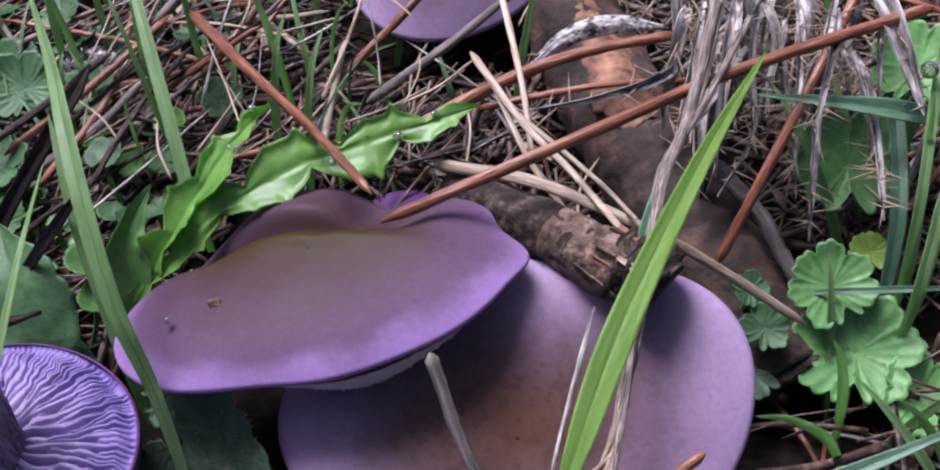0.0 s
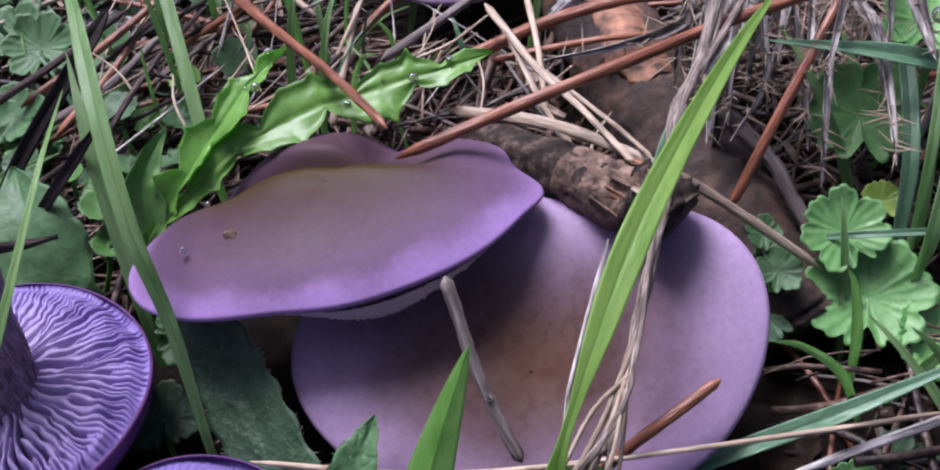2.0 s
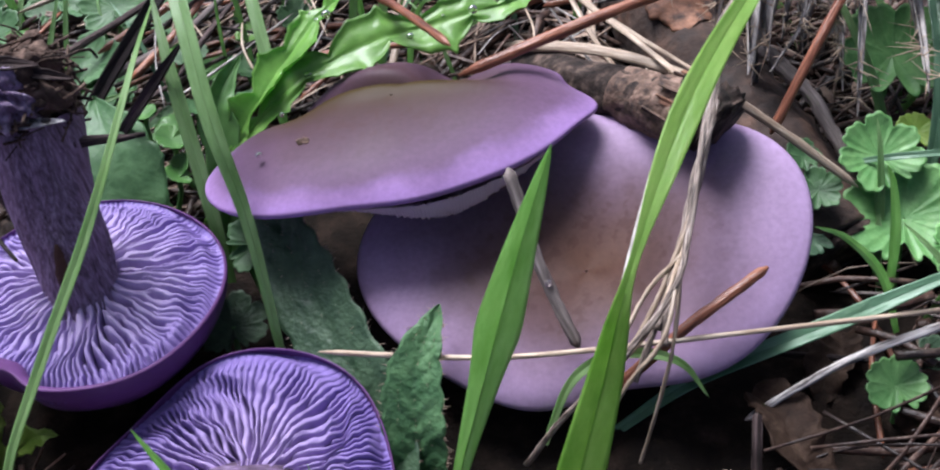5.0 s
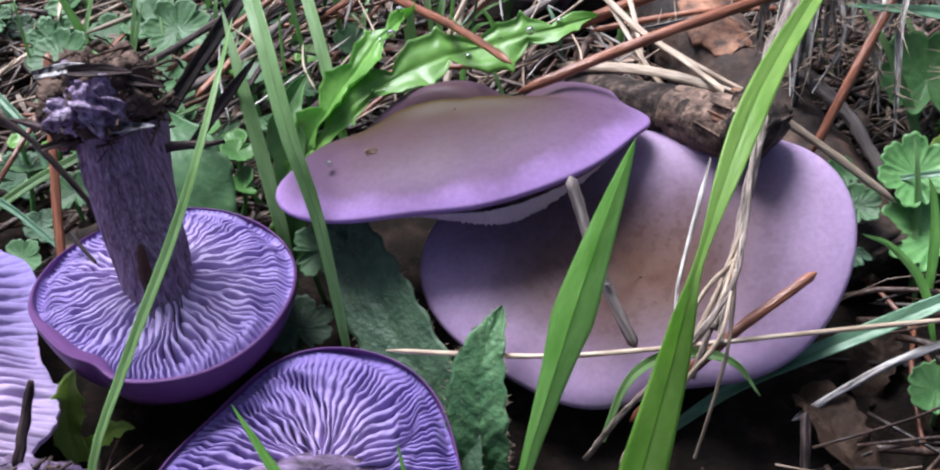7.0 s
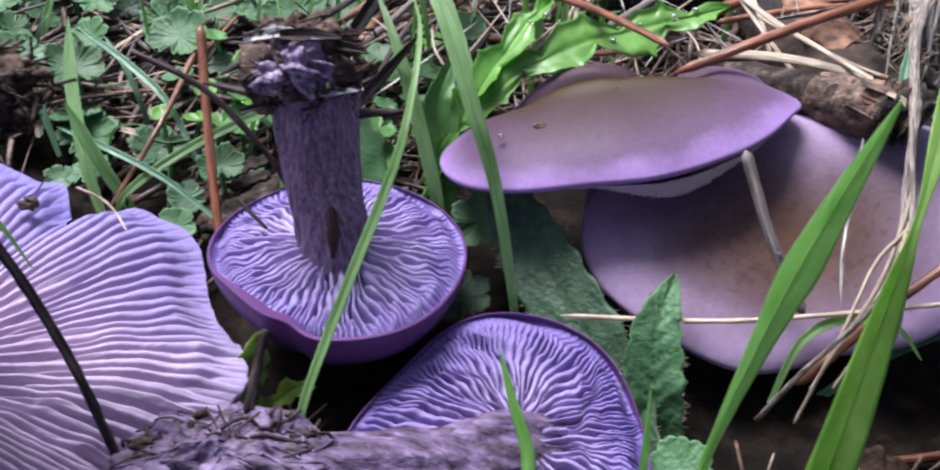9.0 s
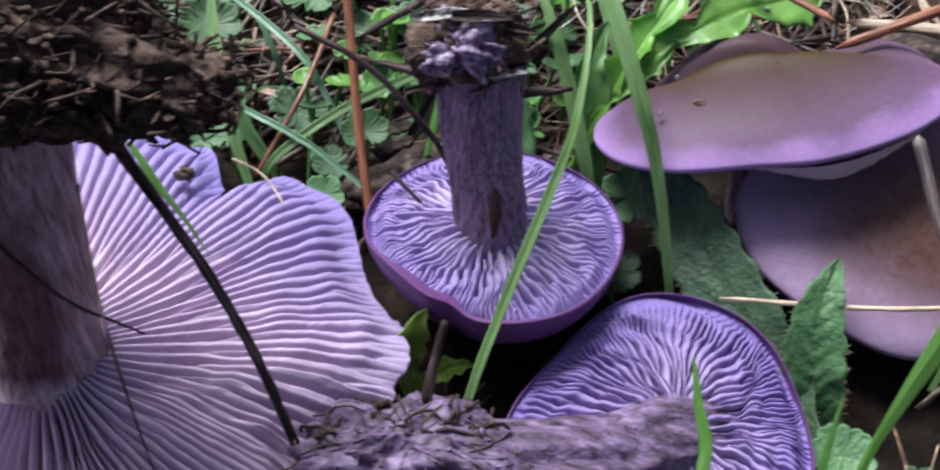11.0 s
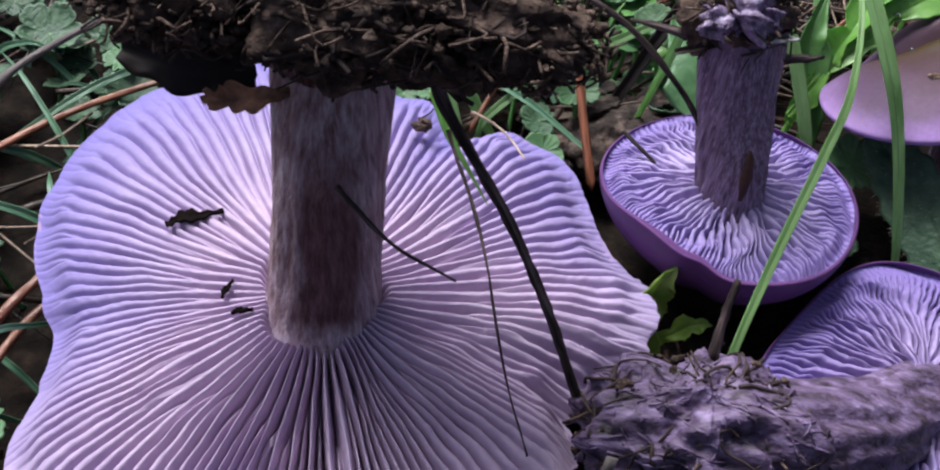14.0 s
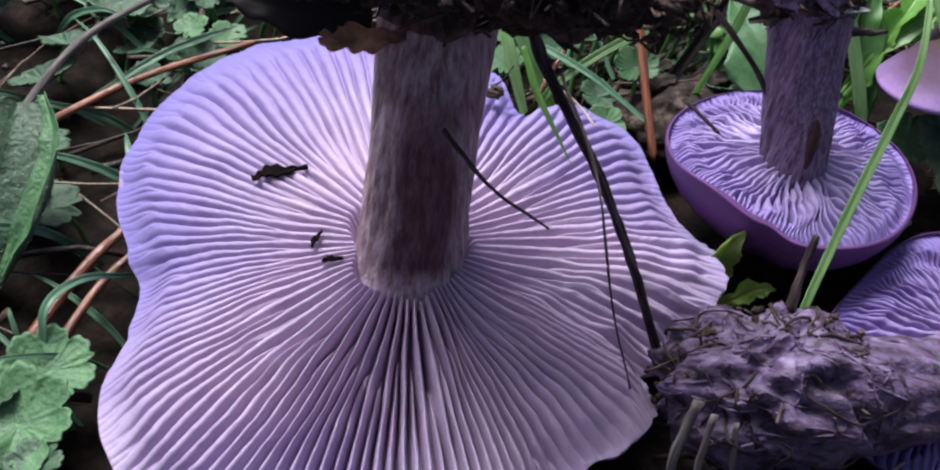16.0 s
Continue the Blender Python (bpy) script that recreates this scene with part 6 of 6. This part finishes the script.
# dark leaf colour stands in for the shade left of the largest cap
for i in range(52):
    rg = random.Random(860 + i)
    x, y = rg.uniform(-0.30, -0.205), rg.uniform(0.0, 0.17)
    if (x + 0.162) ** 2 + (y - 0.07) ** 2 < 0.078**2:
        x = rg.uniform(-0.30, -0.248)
    downy((x, y, float(ground_z(np.array(x), np.array(y))) + rg.uniform(0.006, 0.014)), rg.uniform(0.005, 0.0095), rg.uniform(0, 360), (rg.uniform(5, 30), rg.uniform(-15, 15)), rg.choice((5, 7)), LEAF_DARK, seed=150 + i, rings=8, spokes=84, label="lobed leaf beside the largest cap, shade put into its dark green")
for i in range(44):
    rg = random.Random(960 + i)
    x, y = rg.uniform(-0.29, -0.215), rg.uniform(0.02, 0.20)
    z = float(ground_z(np.array(x), np.array(y)))
    h, dx, dy = rg.uniform(0.008, 0.02), rg.uniform(-0.04, 0.04), rg.uniform(-0.02, 0.04)
    if (x + dx + 0.162) ** 2 + (y + dy - 0.07) ** 2 < 0.078**2:
        dx = -abs(dx)
    grass([(x, y, z), (x + dx * 0.3, y + dy * 0.3, z + h * 0.7), (x + dx * 0.7, y + dy * 0.7, z + h), (x + dx, y + dy, z + h * 0.9)], rg.uniform(0.0010, 0.0022), "grass blade lying beside the largest cap", GRASS_BLUE, n=16, tip=0.6)

# ---- small grass in the litter ----
for i in range(46):
    rg = random.Random(1500 + i)
    x, y = (rg.uniform(-0.27, 0.12), rg.uniform(0.175, 0.30)) if i % 3 else (rg.uniform(0.075, 0.12), rg.uniform(0.09, 0.2))
    h, dx, dy = rg.uniform(0.015, 0.045), rg.uniform(-0.025, 0.025), rg.uniform(-0.01, 0.03)
    z = float(ground_z(np.array(x), np.array(y)))
    grass([(x, y, z), (x + dx * 0.3, y + dy * 0.3, z + h * 0.5), (x + dx * 0.7, y + dy * 0.7, z + h * 0.85), (x + dx, y + dy, z + h)], rg.uniform(0.0012, 0.0028), "young green grass blade in the litter", n=16, tip=0.7)

# ---- pine needle litter ----
SPOTS = ((-0.024, 0.135, 0.040, 0.012), (0.014, 0.107, 0.044, -0.004), (-0.083, 0.102, 0.029, -0.004), (-0.045, 0.062, 0.034, -0.008), (-0.162, 0.055, 0.06, -0.003), (-0.162, 0.10, 0.05, -0.003), (-0.0065, 0.244, 0.026, -0.004), (0.0360, 0.1960, 0.013, -0.004), (0.0480, 0.1710, 0.013, -0.004), (0.0600, 0.1490, 0.012, -0.006))


def needle_at(rng, long, lift):
    for _ in range(40):
        x, y = rng.uniform(-0.31, 0.16), rng.uniform(0.00, 0.33)
        c = max([0.0] + [1.0 for sx, sy, sr, sz in SPOTS if (x - sx) ** 2 + (y - sy) ** 2 < (sr + 0.008) ** 2])
        if x < -0.185 and rng.random() < 0.88 or x < -0.10 and rng.random() < 0.45 or x > 0.04 and y < 0.155 and rng.random() < 0.8:
            continue
        if not c:
            break
    a = rng.gauss(0.6, 0.55) if rng.random() < 0.6 else rng.uniform(0, math.pi)
    d = np.array((math.cos(a), math.sin(a), 0)) * long / 2
    o = np.array((x, y, 0.0))
    ends = []
    for e in (o - d, o, o + d):
        inside = [sz for sx, sy, sr, sz in SPOTS if (e[0] - sx) ** 2 + (e[1] - sy) ** 2 < sr**2]
        z = float(ground_z(e[0], e[1]))
        ends.append([e[0], e[1], min([z + lift + rng.uniform(0, 0.004)] + [min(s, z + lift) for s in inside])])
    ends[1][0] += rng.gauss(0, 0.02) * long
    ends[1][1] += rng.gauss(0, 0.02) * long
    return ends


rng = random.Random(2024)
litter = []
for i in range(3600):
    litter.append(tube_arrays(needle_at(rng, rng.uniform(0.012, 0.05), rng.uniform(0.0005, 0.010)), rng.choice((0.0002, 0.0003, 0.0004, 0.0006, 0.0009)), n=5, sides=6, flat=0.6, rough=0.15, seed=i))
for i in range(1500):
    p = needle_at(rng, 0.004, 0.002)[1]
    s = rng.uniform(0.0006, 0.0024)
    v, f = clump_mesh(s, s * rng.uniform(0.5, 1), s * rng.uniform(0.3, 0.8), i, 0.4, 5, 7)
    litter.append((v + np.array(p), f))
single("pine_litter", quads("pine_litter", *joined(litter)), NEEDLE_MIX, "layer of fallen brown pine needles and crumbs on the soil", "litter", kind="stuff")
bits = []
for i in range(900):
    p = needle_at(rng, rng.uniform(0.01, 0.04), rng.uniform(0.003, 0.014))
    bits.append(tube_arrays(p, rng.choice((0.00016, 0.00024, 0.00034)), n=5, sides=4, flat=0.6))
for i in range(700):
    p = np.array(needle_at(rng, 0.004, rng.uniform(0.002, 0.010))[1])
    d = np.array((rng.gauss(0, 1), rng.gauss(0, 1), rng.gauss(0, 0.3)))
    d = d / np.linalg.norm(d) * rng.uniform(0.002, 0.006)
    bits.append(blade_arrays([p - d, p + (0, 0, 0.0004), p + d], rng.uniform(0.0008, 0.0028), n=5, face=(rng.gauss(0, 0.3), rng.gauss(-0.2, 0.3), 1), fold=rng.uniform(0, 0.6), tip=0.5, base=0.7))
single("straw_litter", quads("straw_litter", *joined(bits)), STRAW_MIX, "loose pale straws and leaf flakes over the pine needles", "litter", kind="stuff")
for i in range(60):
    rg = random.Random(4100 + i)
    x, y, a, long = rg.uniform(-0.09, 0.03), rg.uniform(0.168, 0.235), rg.gauss(1.2, 0.6), rg.uniform(0.014, 0.04)
    d = np.array((math.cos(a), math.sin(a), 0)) * long / 2
    z = rg.uniform(0.010, 0.028)
    p = [np.array((x, y, z)) - d, np.array((x + rg.uniform(-0.002, 0.002), y, z + 0.002)), np.array((x, y, z + rg.uniform(0, 0.008))) + d]
    if any((q[0] - sx) ** 2 + (q[1] - sy) ** 2 < (sr + 0.002) ** 2 for q in p for sx, sy, sr, sz in SPOTS):
        continue
    rod("straw", rg.choice((STRAW, STRAW, DRYGREY)), "fine pale dry straw in the litter", "straw", p, rg.uniform(0.00018, 0.00045), "straws in the litter", n=10, sides=5, seed=i)
made = 0
while made < 150:
    long = rng.uniform(0.025, 0.07)
    p = needle_at(rng, long, rng.uniform(0.008, 0.016))
    if min(q[1] for q in p) < 0.15 and p[1][0] > -0.215 or any((q[0] - sx) ** 2 + (q[1] - sy) ** 2 < (sr + 0.004) ** 2 for q in p for sx, sy, sr, sz in SPOTS):
        continue
    if p[1][0] < -0.185 and made % 4:
        made += 1
        continue
    made += 1
    rod("pine_needle", NEEDLE if p[1][0] < -0.185 else rng.choice((NEEDLE, NEEDLE, TWIG, STRAW, ROOT)), "dry pine needle in the litter", "pine needle", p, rng.uniform(0.0005, 0.0010), "needles in the litter", n=10, sides=6)
# thicker sticks heaped behind the brown cap
for i in range(26):
    rg = random.Random(3100 + i)
    x, y, a, long = rg.uniform(-0.085, 0.02), rg.uniform(0.172, 0.245), rg.gauss(0.75, 0.45), rg.uniform(0.03, 0.06)
    d = np.array((math.cos(a), math.sin(a), 0)) * long / 2
    z = rg.uniform(0.008, 0.024)
    p = [np.array((x, y, z - 0.003)) - d, np.array((x + rg.uniform(-0.002, 0.002), y, z)), np.array((x, y, z + rg.uniform(-0.002, 0.008))) + d]
    if any((q[0] - sx) ** 2 + (q[1] - sy) ** 2 < (sr + 0.004) ** 2 for q in p for sx, sy, sr, sz in SPOTS):
        continue
    rod("stick", rg.choice((NEEDLE, TWIG, DARK, STRAW, NEEDLE)), "dry brown stick heaped behind the mushrooms", "stick", p, rg.uniform(0.0005, 0.0011), "sticks in the litter", n=14, sides=8, rough=0.15, seed=i)

for i in range(30):
    rg = random.Random(3300 + i)
    x, y, a, long = rg.uniform(-0.115, 0.010), rg.uniform(0.168, 0.240), rg.gauss(0.95, 0.30), rg.uniform(0.025, 0.055)
    d = np.array((math.cos(a), math.sin(a), 0)) * long / 2
    z = rg.uniform(0.006, 0.022)
    p = [np.array((x, y, z - 0.004)) - d, np.array((x + rg.uniform(-0.002, 0.002), y, z)), np.array((x, y, z + rg.uniform(-0.001, 0.010))) + d]
    if any((q[0] - sx) ** 2 + (q[1] - sy) ** 2 < (sr + 0.002) ** 2 for q in p for sx, sy, sr, sz in SPOTS):
        continue
    rod("stick", rg.choice((NEEDLE, ROOT, TWIG, TWIG, NEEDLE, STRAW)), "damp stick heaped behind the mushrooms", "stick", p, rg.uniform(0.0006, 0.0013), "sticks in the litter", n=16, sides=9, rough=0.16, seed=i, flat=0.7)
# dead leaves, stems and twigs on the dark soil before the pale cap
for i, (x, y, s, rz) in enumerate(((0.074, 0.088, 0.010, 0.4), (0.058, 0.074, 0.011, 2.2), (0.088, 0.112, 0.010, 1.1), (0.036, 0.066, 0.009, 3.3), (0.066, 0.112, 0.009, 4.4), (0.094, 0.074, 0.012, 0.2), (0.010, 0.062, 0.009, 5.0))):
    ob = leaf("dead_leaf", [(-s, 0, 0.0), (-s * 0.3, s * 0.12, 0.0028), (s * 0.4, -s * 0.05, 0.0032), (s, 0.0, 0.0008)], lambda u, k, s=s: s * 0.5 * math.sin(math.pi * min(1, 0.06 + 0.9 * u)) ** 0.6 * (1 + 0.08 * math.sin(u * 40 + k)), DEADLEAF, "curled brown dead leaf on dark soil", "dead leaf", "dead leaves", n=40, m=6, face=(0, 0, 1), cup=0.5, ruffle=0.0022, thick=0.0004, seed=i, vein=0.00009)
    ob.location, ob.rotation_euler = (x, y, float(ground_z(np.array(x), np.array(y))) + 0.002), (0.1, 0.1 * i - 0.3, rz)
for i in range(30):
    rg = random.Random(5200 + i)
    x, y, a, long = rg.uniform(0.015, 0.115), rg.uniform(0.052, 0.118), rg.uniform(0, math.pi), rg.uniform(0.014, 0.045)
    if (x - 0.014) ** 2 + (y - 0.107) ** 2 < 0.046**2:
        y = rg.uniform(0.050, 0.066)
    d = np.array((math.cos(a), math.sin(a), 0)) * long / 2
    z = float(ground_z(np.array(x), np.array(y)))
    p = [np.array((x, y, z + 0.001)) - d, np.array((x + rg.uniform(-0.003, 0.003), y + rg.uniform(-0.003, 0.003), z + rg.uniform(0.002, 0.006))), np.array((x, y, z + rg.uniform(0.0, 0.005))) + d]
    rod("stem_bit", rg.choice((TWIG, TWIG, NEEDLE, DARK, DARK)), "thin dry stem on dark soil", "dry stem", p, rg.uniform(0.0003, 0.0009), "dry stems on the soil", n=12, sides=6, seed=i)
rod("twig", ROOT, "upright dark twig beside the pale cap", "twig", [(0.0445, 0.0660, -0.008), (0.0450, 0.0740, 0.000), (0.0455, 0.0835, 0.006)], 0.0011, "twigs", taper=0.1, rough=0.15)

# ---- drops of water ----
for x, y, z, s in ((0.0926, 0.1732, 0.0458, 0.0018), (-0.0495, 0.1213, 0.0345, 0.0007), (-0.046, 0.130, 0.0375, 0.0005), (-0.0100, 0.1610, 0.0405, 0.0010), (-0.0400, 0.1545, 0.0440, 0.0010), (0.0785, 0.1330, 0.0085, 0.0006), (0.0072, 0.0962, 0.0262, 0.0007)):
    v, f = clump_mesh(s, s, s * 0.9, 3, 0.0, 14, 20)
    ob = single("water_drop", quads("water_drop", v, f), WATER, "clear round drop of dew", "water drop", "drops of dew")
    ob.location = (x, y, z)
for ob, n_d in [(o, 4) for o in weed.children if o.name.startswith("leaf_blade") and o.data.materials[0] == LEAF]:
    rg = random.Random(len(ob.data.vertices) + 5)
    for k in range(n_d):
        c = ob.data.vertices[rg.randrange(len(ob.data.vertices) // 3, len(ob.data.vertices) - 40)].co
        s = rg.uniform(0.0003, 0.0008)
        v, f = clump_mesh(s * 1.2, s * 1.2, s * 0.8, 3, 0.0, 12, 18)
        d = single("water_drop", quads("water_drop", v, f), WATER, "clear drop of dew on a wet leaf", "water drop", "drops of dew")
        d.location = (c.x + W0[0], c.y + W0[1], c.z + W0[2] + s * 0.5)
# grain of soil with a pale ring on the brown cap
gr = thing("soil_grain", "tiny pale brown grain lying on the brown cap", "grain", at=(-0.041, 0.1245, 0.0352))
part("grain", quads("grain", *clump_mesh(0.0012, 0.0010, 0.0007, 6, 0.5, 14, 18)), BARKPALE, gr)
